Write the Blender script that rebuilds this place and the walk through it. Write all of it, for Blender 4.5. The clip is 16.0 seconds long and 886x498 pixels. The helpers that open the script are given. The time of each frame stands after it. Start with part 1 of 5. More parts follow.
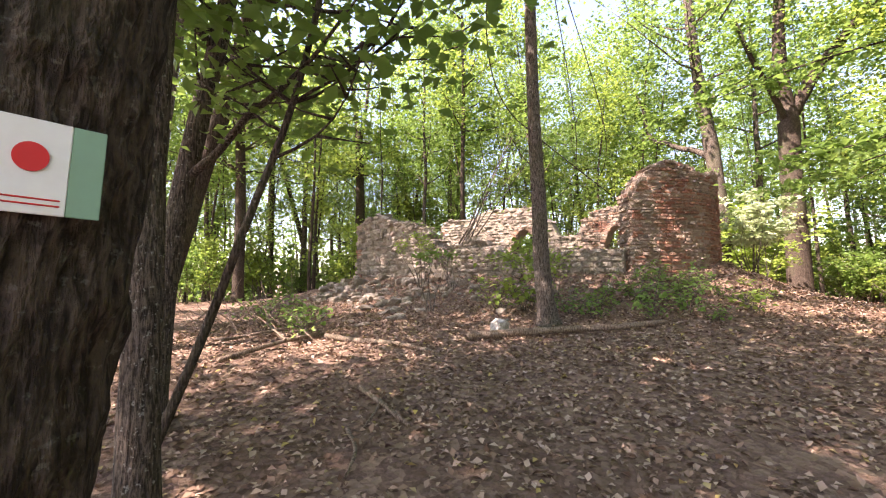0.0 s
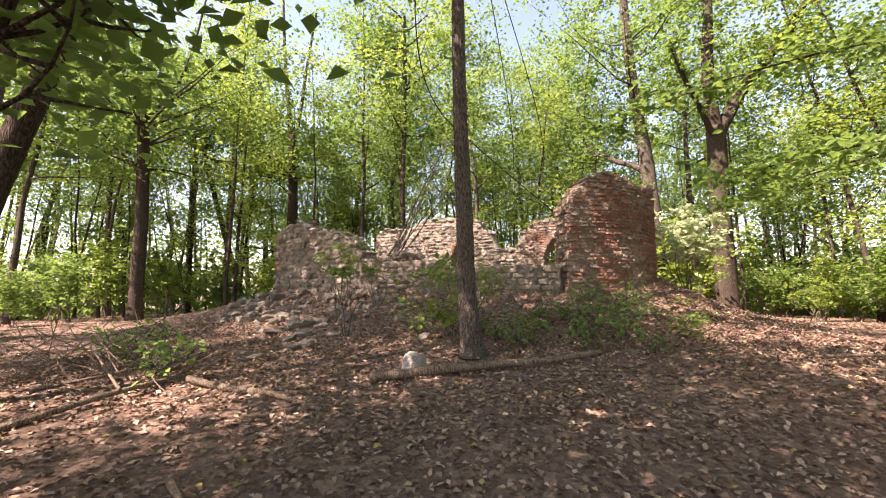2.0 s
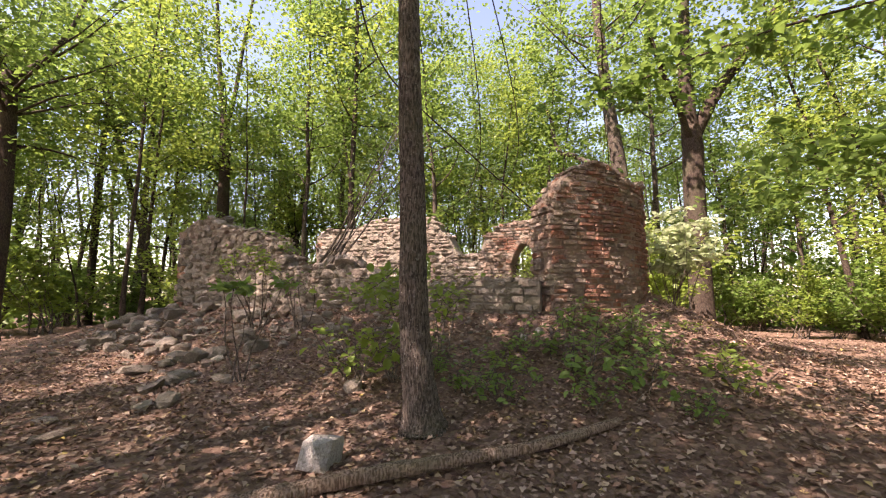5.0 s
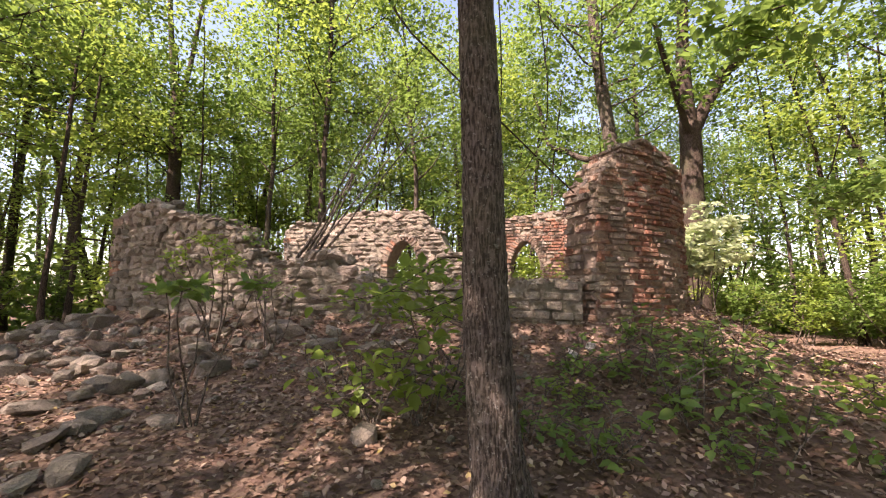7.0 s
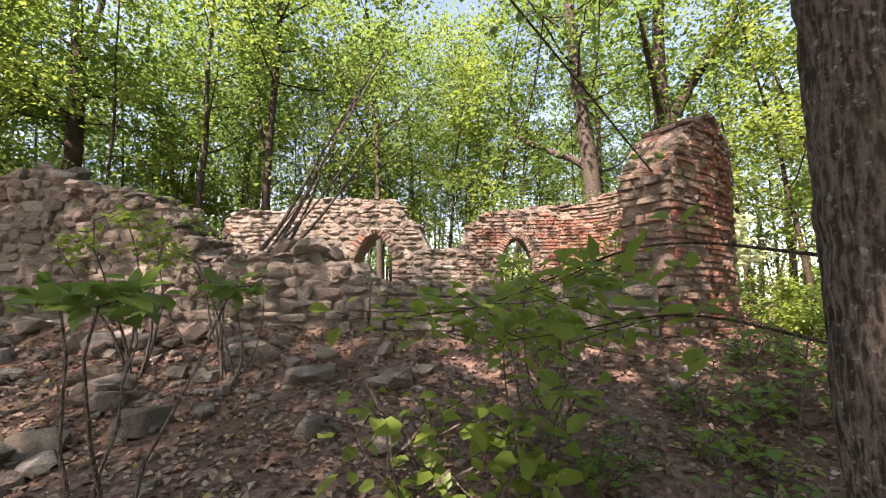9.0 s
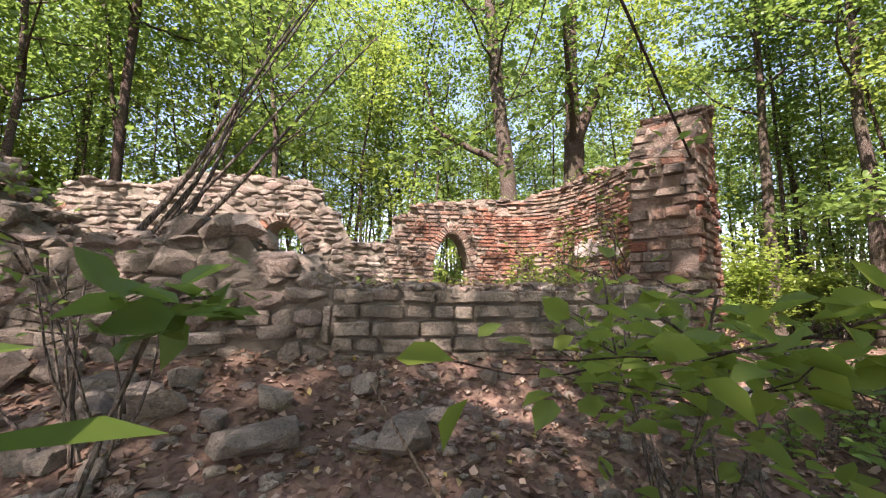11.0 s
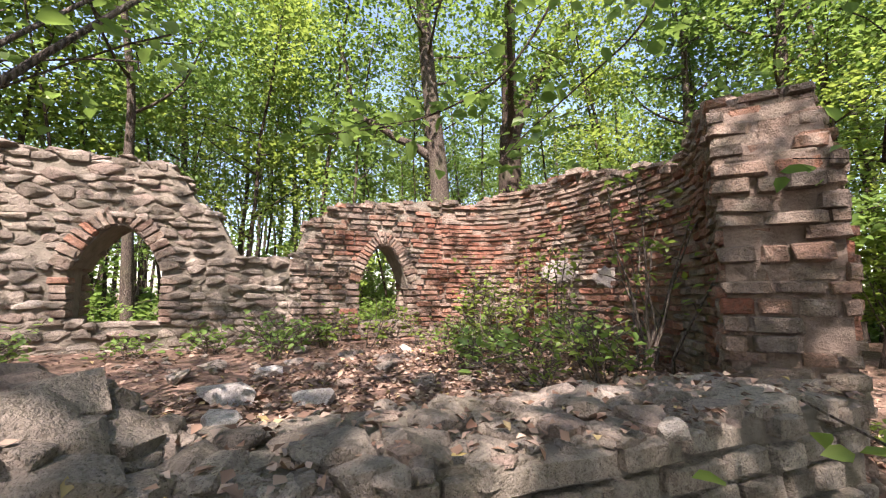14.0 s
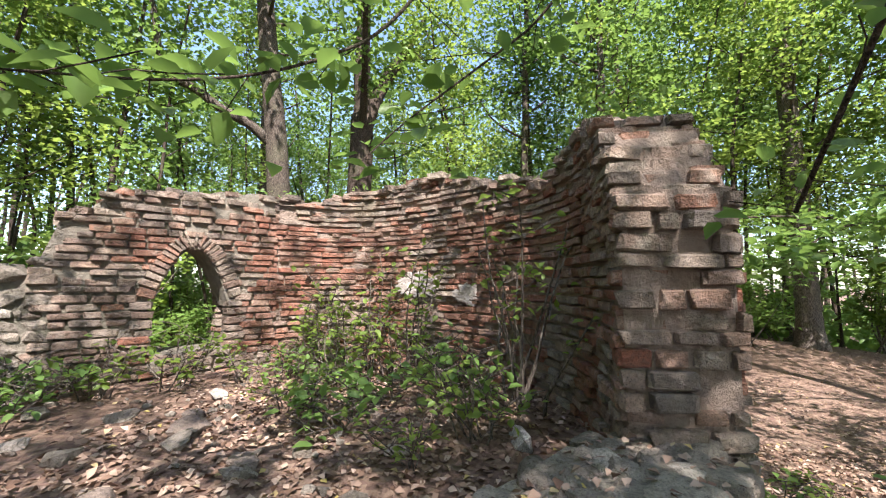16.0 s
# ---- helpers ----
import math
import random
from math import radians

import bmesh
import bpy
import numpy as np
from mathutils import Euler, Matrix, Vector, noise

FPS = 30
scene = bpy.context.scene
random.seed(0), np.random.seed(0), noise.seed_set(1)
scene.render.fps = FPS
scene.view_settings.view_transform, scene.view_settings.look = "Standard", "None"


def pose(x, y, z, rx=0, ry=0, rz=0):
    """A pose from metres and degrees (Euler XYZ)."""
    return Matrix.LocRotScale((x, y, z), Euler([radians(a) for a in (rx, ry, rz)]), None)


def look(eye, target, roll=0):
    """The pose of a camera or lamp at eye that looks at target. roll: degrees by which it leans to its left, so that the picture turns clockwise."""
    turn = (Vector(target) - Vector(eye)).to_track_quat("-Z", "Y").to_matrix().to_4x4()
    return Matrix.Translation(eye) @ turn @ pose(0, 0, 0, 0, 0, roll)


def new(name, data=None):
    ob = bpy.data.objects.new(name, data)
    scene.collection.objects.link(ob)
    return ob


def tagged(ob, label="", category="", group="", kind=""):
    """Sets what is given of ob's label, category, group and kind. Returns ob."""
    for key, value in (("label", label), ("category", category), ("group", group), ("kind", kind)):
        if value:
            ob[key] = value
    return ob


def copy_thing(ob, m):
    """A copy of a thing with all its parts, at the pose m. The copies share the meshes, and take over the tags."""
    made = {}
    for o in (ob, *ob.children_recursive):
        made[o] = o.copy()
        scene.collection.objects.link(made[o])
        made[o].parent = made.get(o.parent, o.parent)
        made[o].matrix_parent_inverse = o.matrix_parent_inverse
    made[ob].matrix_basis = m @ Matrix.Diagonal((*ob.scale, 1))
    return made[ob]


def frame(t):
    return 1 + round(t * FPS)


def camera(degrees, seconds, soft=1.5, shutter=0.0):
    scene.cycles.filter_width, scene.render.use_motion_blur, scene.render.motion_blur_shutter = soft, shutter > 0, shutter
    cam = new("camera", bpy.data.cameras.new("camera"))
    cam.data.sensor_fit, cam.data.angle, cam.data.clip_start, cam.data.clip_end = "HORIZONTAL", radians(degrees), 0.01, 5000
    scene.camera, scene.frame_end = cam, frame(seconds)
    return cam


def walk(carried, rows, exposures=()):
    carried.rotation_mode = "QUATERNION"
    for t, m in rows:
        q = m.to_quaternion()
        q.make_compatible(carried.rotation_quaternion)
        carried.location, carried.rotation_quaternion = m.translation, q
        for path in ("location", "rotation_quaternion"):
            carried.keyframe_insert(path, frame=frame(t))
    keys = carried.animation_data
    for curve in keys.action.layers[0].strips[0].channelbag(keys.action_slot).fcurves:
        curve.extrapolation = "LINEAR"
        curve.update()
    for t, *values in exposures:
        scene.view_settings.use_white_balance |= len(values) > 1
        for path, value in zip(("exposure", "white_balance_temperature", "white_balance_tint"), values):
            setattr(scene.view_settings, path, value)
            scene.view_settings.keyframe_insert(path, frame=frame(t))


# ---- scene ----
cam = camera(94.6, 16.0, 1.15)
METRES, EYE, TILT, LEAN, TURN = 12.0, 1.5, 4.8, 0.0, 0.0
ROWS = [
    (0.0, 0.0, 0.0, 0.0, -0.0, -0.0, 0.0),
    (0.5, 0.0081, 0.0168, 0.0029, -2.74, -0.01, -0.25),
    (1.0, 0.0221, 0.0399, 0.0066, -4.74, 0.22, -0.41),
    (1.5, 0.0352, 0.062, 0.011, -6.1, 0.63, -0.52),
    (2.0, 0.0502, 0.0872, 0.0133, -7.05, 1.06, -0.61),
    (2.5, 0.0675, 0.1127, 0.0163, -7.83, 1.36, -0.7),
    (3.0, 0.0752, 0.1409, 0.018, -8.54, 1.49, -0.77),
    (3.5, 0.0835, 0.1699, 0.0186, -9.35, 1.55, -0.87),
    (4.0, 0.0904, 0.1999, 0.0227, -10.34, 1.57, -1.02),
    (4.5, 0.0926, 0.2328, 0.0232, -11.61, 1.58, -1.19),
    (7.0, 0.0573, 0.4024, 0.0136, -18.12, 2.0, -2.09),
    (7.5, 0.0497, 0.4401, 0.0107, -19.36, 2.05, -2.2),
    (8.0, 0.0396, 0.4792, 0.0102, -21.02, 2.08, -2.36),
    (8.5, 0.0268, 0.5166, 0.0081, -23.51, 2.2, -2.51),
    (9.0, 0.0139, 0.5546, 0.0065, -27.18, 2.37, -2.88),
    (9.5, -0.0016, 0.5898, 0.0052, -31.79, 2.61, -3.26),
    (10.0, -0.011, 0.625, 0.0031, -36.7, 2.83, -3.63),
    (12.5, 0.0422, 0.7889, 0.0113, -49.44, 3.37, -4.02),
    (13.0, 0.0621, 0.8146, 0.0215, -50.83, 3.36, -4.0),
    (13.5, 0.0778, 0.8315, 0.0305, -53.13, 3.3, -4.06),
    (14.0, 0.0981, 0.8436, 0.039, -56.69, 3.26, -4.17),
    (14.5, 0.1146, 0.8563, 0.045, -61.44, 3.3, -4.3),
    (15.0, 0.1308, 0.8658, 0.0495, -67.07, 3.42, -4.48),
    (15.5, 0.1462, 0.8747, 0.0553, -72.96, 3.6, -4.61),
    (16.0, 0.1586, 0.8827, 0.0622, -78.41, 3.91, -4.72),
]
walk(cam, [(t, pose(0, 0, EYE, TILT, LEAN, TURN) @ pose(METRES * x, METRES * y, METRES * z, 90 + pitch, roll, yaw)) for t, x, y, z, yaw, pitch, roll in ROWS],
     [(0.0, 2.8, 7500, 29), (1.5, 2.46, 7700, 30), (4.0, 2.12, 7900, 32), (8.0, 2.18, 7700, 31), (10.0, 2.25, 7300, 28), (12.5, 2.25, 7100, 28), (14.0, 2.12, 6950, 24), (16.0, 2.1, 6450, 14)])

# ==== place ====

# ---- world and sun ----
SUN_DIR = Vector((-0.72, -0.34, 0.98)).normalized()
world = bpy.data.worlds.new("sky")
scene.world = world
world.use_nodes = True
wn = world.node_tree.nodes
sky = wn.new("ShaderNodeTexSky")
sky.sky_type = "NISHITA"
sky.sun_disc = False
sky.sun_elevation = math.asin(SUN_DIR.z)
sky.sun_rotation = math.atan2(SUN_DIR.x, SUN_DIR.y)
wn["Background"].inputs["Strength"].default_value = 0.11
world.node_tree.links.new(sky.outputs[0], wn["Background"].inputs["Color"])
sun = new("sun", bpy.data.lights.new("sun", "SUN"))
sun.data.energy = 4.3
sun.data.angle = radians(0.6)
sun.data.color = (1.0, 0.96, 0.90)
sun.matrix_world = look(SUN_DIR * 60, (0, 0, 0))


# ---- materials ----
class Nodes:
    """Short hand for a node material."""

    def __init__(self, name):
        self.mat = bpy.data.materials.new(name)
        self.mat.use_nodes = True
        self.tree = self.mat.node_tree
        self.tree.nodes.clear()

    def add(self, kind, **sockets):
        node = self.tree.nodes.new(kind)
        for key, value in sockets.items():
            self.set(node, key, value)
        return node

    def set(self, node, key, value):
        sock = node.inputs[int(key[1:])] if key[0] == "i" and key[1:].isdigit() else node.inputs[key.replace("_", " ")]
        if hasattr(value, "is_linked"):
            self.tree.links.new(value, sock)
        else:
            sock.default_value = value

    def coord(self, kind="Object"):
        return self.add("ShaderNodeTexCoord").outputs[kind]

    def place(self):
        return self.add("ShaderNodeNewGeometry").outputs["Position"]

    def noise(self, vector, scale, detail=4.0, rough=0.55):
        return self.add("ShaderNodeTexNoise", Vector=vector, Scale=scale, Detail=detail, Roughness=rough).outputs[0]

    def ramp(self, fac, *stops):
        node = self.add("ShaderNodeValToRGB", Fac=fac)
        els = node.color_ramp.elements
        while len(els) < len(stops):
            els.new(0.5)
        for el, (at, col) in zip(els, stops):
            el.position, el.color = at, (*col, 1)
        return node.outputs[0]

    def mix(self, fac, a, b, mode="MIX"):
        node = self.tree.nodes.new("ShaderNodeMix")
        node.data_type, node.blend_type = "RGBA", mode
        self.set(node, "i0", fac)
        self.set(node, "i6", a if hasattr(a, "is_linked") else (*a, 1))
        self.set(node, "i7", b if hasattr(b, "is_linked") else (*b, 1))
        return node.outputs[2]

    def math(self, op, a, b=0.0):
        node = self.tree.nodes.new("ShaderNodeMath")
        node.operation = op
        self.set(node, "i0", a)
        self.set(node, "i1", b)
        return node.outputs[0]

    def bump(self, height, strength, distance):
        return self.add("ShaderNodeBump", Strength=strength, Distance=distance, Height=height).outputs[0]

    def done(self, shader):
        out = self.add("ShaderNodeOutputMaterial")
        self.tree.links.new(shader, out.inputs["Surface"])
        return self.mat

    def surface(self, colour, rough=0.85, normal=None, metal=0.0, spec=0.3):
        node = self.add("ShaderNodeBsdfPrincipled", Base_Color=colour, Roughness=rough, Metallic=metal)
        node.inputs["Specular IOR Level"].default_value = spec
        if normal is not None:
            self.tree.links.new(normal, node.inputs["Normal"])
        return node.outputs[0]


def chance(n, joined):
    """A random number a piece: by object, or by island where pieces are joined."""
    if joined:
        return n.add("ShaderNodeNewGeometry").outputs["Random Per Island"]
    return n.add("ShaderNodeObjectInfo").outputs["Random"]


def masonry_material(name, stops, joined, lichen=0.3, dust=(0.42, 0.36, 0.30), dusty=0.6):
    n = Nodes(name)
    at = n.place()
    tone = n.ramp(chance(n, joined), *stops)
    grain = n.noise(at, 45, 6, 0.65)
    blot = n.noise(at, 7, 4)
    col = n.mix(n.math("MULTIPLY", n.ramp(grain, (0.42, (0, 0, 0)), (0.66, (1, 1, 1))), 0.5), tone, (0.085, 0.07, 0.062))
    col = n.mix(n.ramp(blot, (0.50, (0, 0, 0)), (0.72, (dusty, dusty, dusty))), col, dust)
    pits = n.noise(at, 130, 3, 0.6)
    col = n.mix(n.ramp(pits, (0.56, (0, 0, 0)), (0.70, (0.8, 0.8, 0.8))), col, (0.06, 0.05, 0.042))
    moss = n.noise(at, 2.3, 5, 0.6)
    col = n.mix(n.math("MULTIPLY", n.ramp(moss, (0.56, (0, 0, 0)), (0.68, (1, 1, 1))), lichen), col, (0.085, 0.095, 0.055))
    height = n.math("ADD", n.math("MULTIPLY", grain, 0.5), n.noise(at, 14, 5, 0.6))
    return n.done(n.surface(col, 0.92, n.bump(n.math("SUBTRACT", height, n.math("MULTIPLY", pits, 0.3)), 1.0, 0.05), spec=0.15))


STONE = ((0.0, (0.16, 0.138, 0.115)), (0.25, (0.29, 0.248, 0.205)), (0.45, (0.22, 0.182, 0.15)), (0.7, (0.345, 0.292, 0.24)), (0.88, (0.26, 0.195, 0.163)), (1.0, (0.48, 0.425, 0.365)))
BRICK = ((0.0, (0.27, 0.105, 0.070)), (0.3, (0.33, 0.155, 0.105)), (0.5, (0.24, 0.125, 0.092)), (0.7, (0.37, 0.185, 0.128)), (0.85, (0.25, 0.162, 0.125)), (1.0, (0.39, 0.25, 0.185)))
MIXED = ((0.0, (0.20, 0.16, 0.135)), (0.3, (0.31, 0.23, 0.18)), (0.55, (0.25, 0.165, 0.13)), (0.75, (0.37, 0.30, 0.24)), (0.9, (0.37, 0.175, 0.115)), (1.0, (0.32, 0.27, 0.22)))
m_stone = masonry_material("rubble_stone", STONE, False)
m_stone_j = masonry_material("rubble_stone_joined", STONE, True)
m_brick = masonry_material("old_brick", BRICK, False, 0.25, dusty=0.4)
m_brick_j = masonry_material("old_brick_joined", BRICK, True, 0.25, dusty=0.4)
GREY = ((0.0, (0.22, 0.19, 0.15)), (0.35, (0.33, 0.285, 0.23)), (0.6, (0.26, 0.22, 0.175)), (0.85, (0.40, 0.345, 0.28)), (1.0, (0.33, 0.26, 0.21)))
m_grey = masonry_material("grey_ashlar", GREY, False, 0.3, (0.36, 0.32, 0.27))
m_grey_j = masonry_material("grey_ashlar_joined", GREY, True, 0.3, (0.36, 0.32, 0.27))
m_mixed = masonry_material("weathered_ashlar", MIXED, False, 0.35)
m_mixed_j = masonry_material("weathered_ashlar_joined", MIXED, True, 0.35)


def mortar_material(name, a, b):
    n = Nodes(name)
    at = n.place()
    col = n.mix(n.noise(at, 9, 6, 0.6), a, b)
    col = n.mix(n.ramp(n.noise(at, 1.7, 4), (0.5, (0, 0, 0)), (0.7, (0.6, 0.6, 0.6))), col, (0.10, 0.10, 0.07))
    return n.done(n.surface(col, 0.95, n.bump(n.math("ADD", n.noise(at, 34, 8, 0.7), n.noise(at, 9, 4)), 1.0, 0.05), spec=0.1))


m_mortar = mortar_material("lime_mortar", (0.145, 0.125, 0.10), (0.37, 0.325, 0.27))
m_mortar_red = mortar_material("brick_dust_mortar", (0.20, 0.14, 0.11), (0.42, 0.335, 0.28))
m_plaster = mortar_material("old_plaster", (0.40, 0.34, 0.31), (0.58, 0.52, 0.48))


def bark_material(name, dark, light, lichen):
    n = Nodes(name)
    at = n.coord("Object")
    scaled = n.add("ShaderNodeMapping", Vector=at, Scale=(1, 1, 0.2)).outputs[0]
    ridges = n.noise(scaled, 72, 3, 0.5)
    ridges = n.math("ADD", n.math("MULTIPLY", ridges, 0.75), n.math("MULTIPLY", n.noise(at, 60, 4, 0.6), 0.25))
    col = n.mix(n.ramp(ridges, (0.42, (0, 0, 0)), (0.58, (1, 1, 1))), dark, light)
    col = n.mix(n.math("MULTIPLY", n.ramp(n.noise(at, 38, 4, 0.65), (0.60, (0, 0, 0)), (0.66, (1, 1, 1))), lichen), col, (0.42, 0.42, 0.38))
    col = n.mix(n.ramp(n.noise(at, 1.3, 3), (0.5, (0, 0, 0)), (0.75, (0.5, 0.5, 0.5))), col, (0.10, 0.105, 0.06))
    return n.done(n.surface(col, 0.9, n.bump(ridges, 1.0, 0.035), spec=0.15))


m_bark = bark_material("grey_brown_bark", (0.062, 0.048, 0.040), (0.20, 0.162, 0.138), 0.35)
m_bark_oak = bark_material("oak_bark", (0.042, 0.033, 0.028), (0.155, 0.127, 0.110), 0.42)
m_bark_mid = bark_material("brown_bark", (0.032, 0.025, 0.020), (0.115, 0.09, 0.074), 0.45)
m_bark_dark = bark_material("dark_furrowed_bark", (0.028, 0.020, 0.016), (0.085, 0.062, 0.050), 0.12)


def leaf_material(name, low, high, glow, share=0.5):
    """A leaf that lets light through."""
    n = Nodes(name)
    col = n.mix(n.add("ShaderNodeNewGeometry").outputs["Random Per Island"], low, high)
    col = n.mix(n.math("MULTIPLY", n.noise(n.place(), 0.35, 3), 0.5), col, glow)
    gloss = n.add("ShaderNodeBsdfPrincipled", Base_Color=col, Roughness=0.45)
    gloss.inputs["Specular IOR Level"].default_value = 0.35
    thin = n.add("ShaderNodeBsdfTranslucent", Color=n.mix(0.6, col, glow))
    both = n.add("ShaderNodeMixShader", i0=share, i1=gloss.outputs[0], i2=thin.outputs[0])
    return n.done(both.outputs[0])


m_leaf = leaf_material("beech_leaf", (0.055, 0.115, 0.028), (0.115, 0.20, 0.05), (0.24, 0.36, 0.075), 0.5)
# lit copy of the green leaf: sunlight put into a lighter, yellower colour
m_leaf_sun = leaf_material("sunlit_yellow_green_leaf", (0.085, 0.165, 0.033), (0.16, 0.24, 0.052), (0.33, 0.42, 0.08), 0.55)
m_leaf_low = leaf_material("undergrowth_leaf", (0.065, 0.14, 0.038), (0.135, 0.23, 0.07), (0.27, 0.40, 0.085), 0.48)
# pale flowering leaf, its colour whitened further to stand in for sunlight
m_leaf_pale_sunlit = leaf_material("pale_sunlit_flowering_leaf", (0.34, 0.44, 0.24), (0.60, 0.66, 0.46), (0.62, 0.68, 0.40), 0.45)


def litter_material():
    n = Nodes("dry_leaf")
    tone = n.ramp(n.add("ShaderNodeNewGeometry").outputs["Random Per Island"], (0.0, (0.11, 0.062, 0.042)), (0.35, (0.20, 0.125, 0.088)), (0.7, (0.30, 0.205, 0.155)), (0.93, (0.40, 0.30, 0.235)), (1.0, (0.34, 0.26, 0.08)))
    return n.done(n.surface(tone, 0.75, spec=0.25))


m_litter = litter_material()


def ground_material():
    n = Nodes("forest_floor")
    at = n.place()
    fine = n.noise(at, 26, 8, 0.7)
    col = n.mix(n.ramp(fine, (0.3, (0, 0, 0)), (0.7, (1, 1, 1))), (0.095, 0.058, 0.045), (0.23, 0.15, 0.12))
    flakes = n.tree.nodes.new("ShaderNodeTexVoronoi")
    n.set(flakes, "Vector", at)
    n.set(flakes, "Scale", 17.0)
    col = n.mix(n.ramp(flakes.outputs["Color"], (0.45, (0, 0, 0)), (0.75, (0.7, 0.7, 0.7))), col, (0.30, 0.21, 0.155))
    col = n.mix(n.ramp(n.noise(at, 0.45, 4), (0.45, (0, 0, 0)), (0.65, (0.6, 0.6, 0.6))), col, (0.13, 0.085, 0.062))
    height = n.math("ADD", fine, n.math("MULTIPLY", flakes.outputs["Distance"], 0.8))
    return n.done(n.surface(col, 0.95, n.bump(height, 0.9, 0.03), spec=0.1))


m_ground = ground_material()


def plain(name, colour, rough=0.6, speck=0.15, scale=40.0):
    n = Nodes(name)
    dirt = n.math("MULTIPLY", n.noise(n.coord("Object"), scale, 5), speck)
    return n.done(n.surface(n.mix(dirt, colour, (0.15, 0.13, 0.11)), rough, spec=0.3))


m_white = plain("white_paint", (0.78, 0.78, 0.77), 0.4, 0.2)
m_red = plain("red_paint", (0.65, 0.025, 0.03), 0.4, 0.1)
m_pale_green = plain("pale_green_paint", (0.20, 0.36, 0.26), 0.45, 0.2)
m_dead = bark_material("dead_wood", (0.11, 0.075, 0.055), (0.28, 0.21, 0.165), 0.15)
m_block = masonry_material("pale_stone", ((0, (0.50, 0.46, 0.43)), (1, (0.66, 0.63, 0.60))), False, 0.1, (0.45, 0.40, 0.36))


# ---- mesh helpers ----
def quick_mesh(name, verts, faces, mat, smooth=False):
    me = bpy.data.meshes.new(name)
    me.from_pydata(verts, [], faces)
    if mat:
        me.materials.append(mat)
    if smooth:
        me.polygons.foreach_set("use_smooth", [True] * len(me.polygons))
    me.update()
    return me


def part(name, me, parent, label="", at=None):
    ob = new(name, me)
    ob.parent = parent
    if at is not None:
        ob.matrix_basis = at
    return tagged(ob, label)


def thing(name, label, category, at=None, group="", kind=""):
    ob = new(name)
    ob.empty_display_size = 0.2
    if at is not None:
        ob.matrix_basis = at
    return tagged(ob, label, category, group, kind)


def hash3(x, y, z, scale, seed=0.0):
    return noise.noise(Vector((x * scale + seed, y * scale - seed, z * scale + 2 * seed)))


def tube(points, radii, sides=8, rough=0.0, seed=0.0, cap=True, furrow=0.0):
    """Vertices and faces of a bent tapering stem."""
    verts, faces = [], []
    pts = [Vector(p) for p in points]
    ref = Vector((1, 0.1, 0.05)) if abs((pts[-1] - pts[0]).normalized().x) < 0.8 else Vector((0, 1, 0.1))
    for i, p in enumerate(pts):
        d = (pts[min(i + 1, len(pts) - 1)] - pts[max(i - 1, 0)]).normalized()
        u = d.cross(ref).normalized()
        v = d.cross(u)
        for k in range(sides):
            a = 2 * math.pi * k / sides
            r = radii[i] * (1 + rough * hash3(math.cos(a), math.sin(a), i * 0.35, 1.7, seed))
            if furrow:
                way = Vector((math.cos(a), math.sin(a), 0)) * radii[i] * 26
                r *= 1 + furrow * (0.4 - abs(noise.noise(Vector((way.x, way.y, p.z * 5.5 + seed)))) - 0.5 * abs(noise.noise(Vector((way.x * 2, way.y * 2, p.z * 12 + seed)))))
            verts.append(p + (u * math.cos(a) + v * math.sin(a)) * r)
    for i in range(len(pts) - 1):
        for k in range(sides):
            a, b = i * sides + k, i * sides + (k + 1) % sides
            faces.append((a, b, b + sides, a + sides))
    if cap:
        faces.append(tuple(range(sides))[::-1])
        faces.append(tuple((len(pts) - 1) * sides + k for k in range(sides)))
    return [tuple(v) for v in verts], faces


def merged(pieces):
    verts, faces = [], []
    for v, f in pieces:
        n = len(verts)
        verts += v
        faces += [tuple(i + n for i in face) for face in f]
    return verts, faces


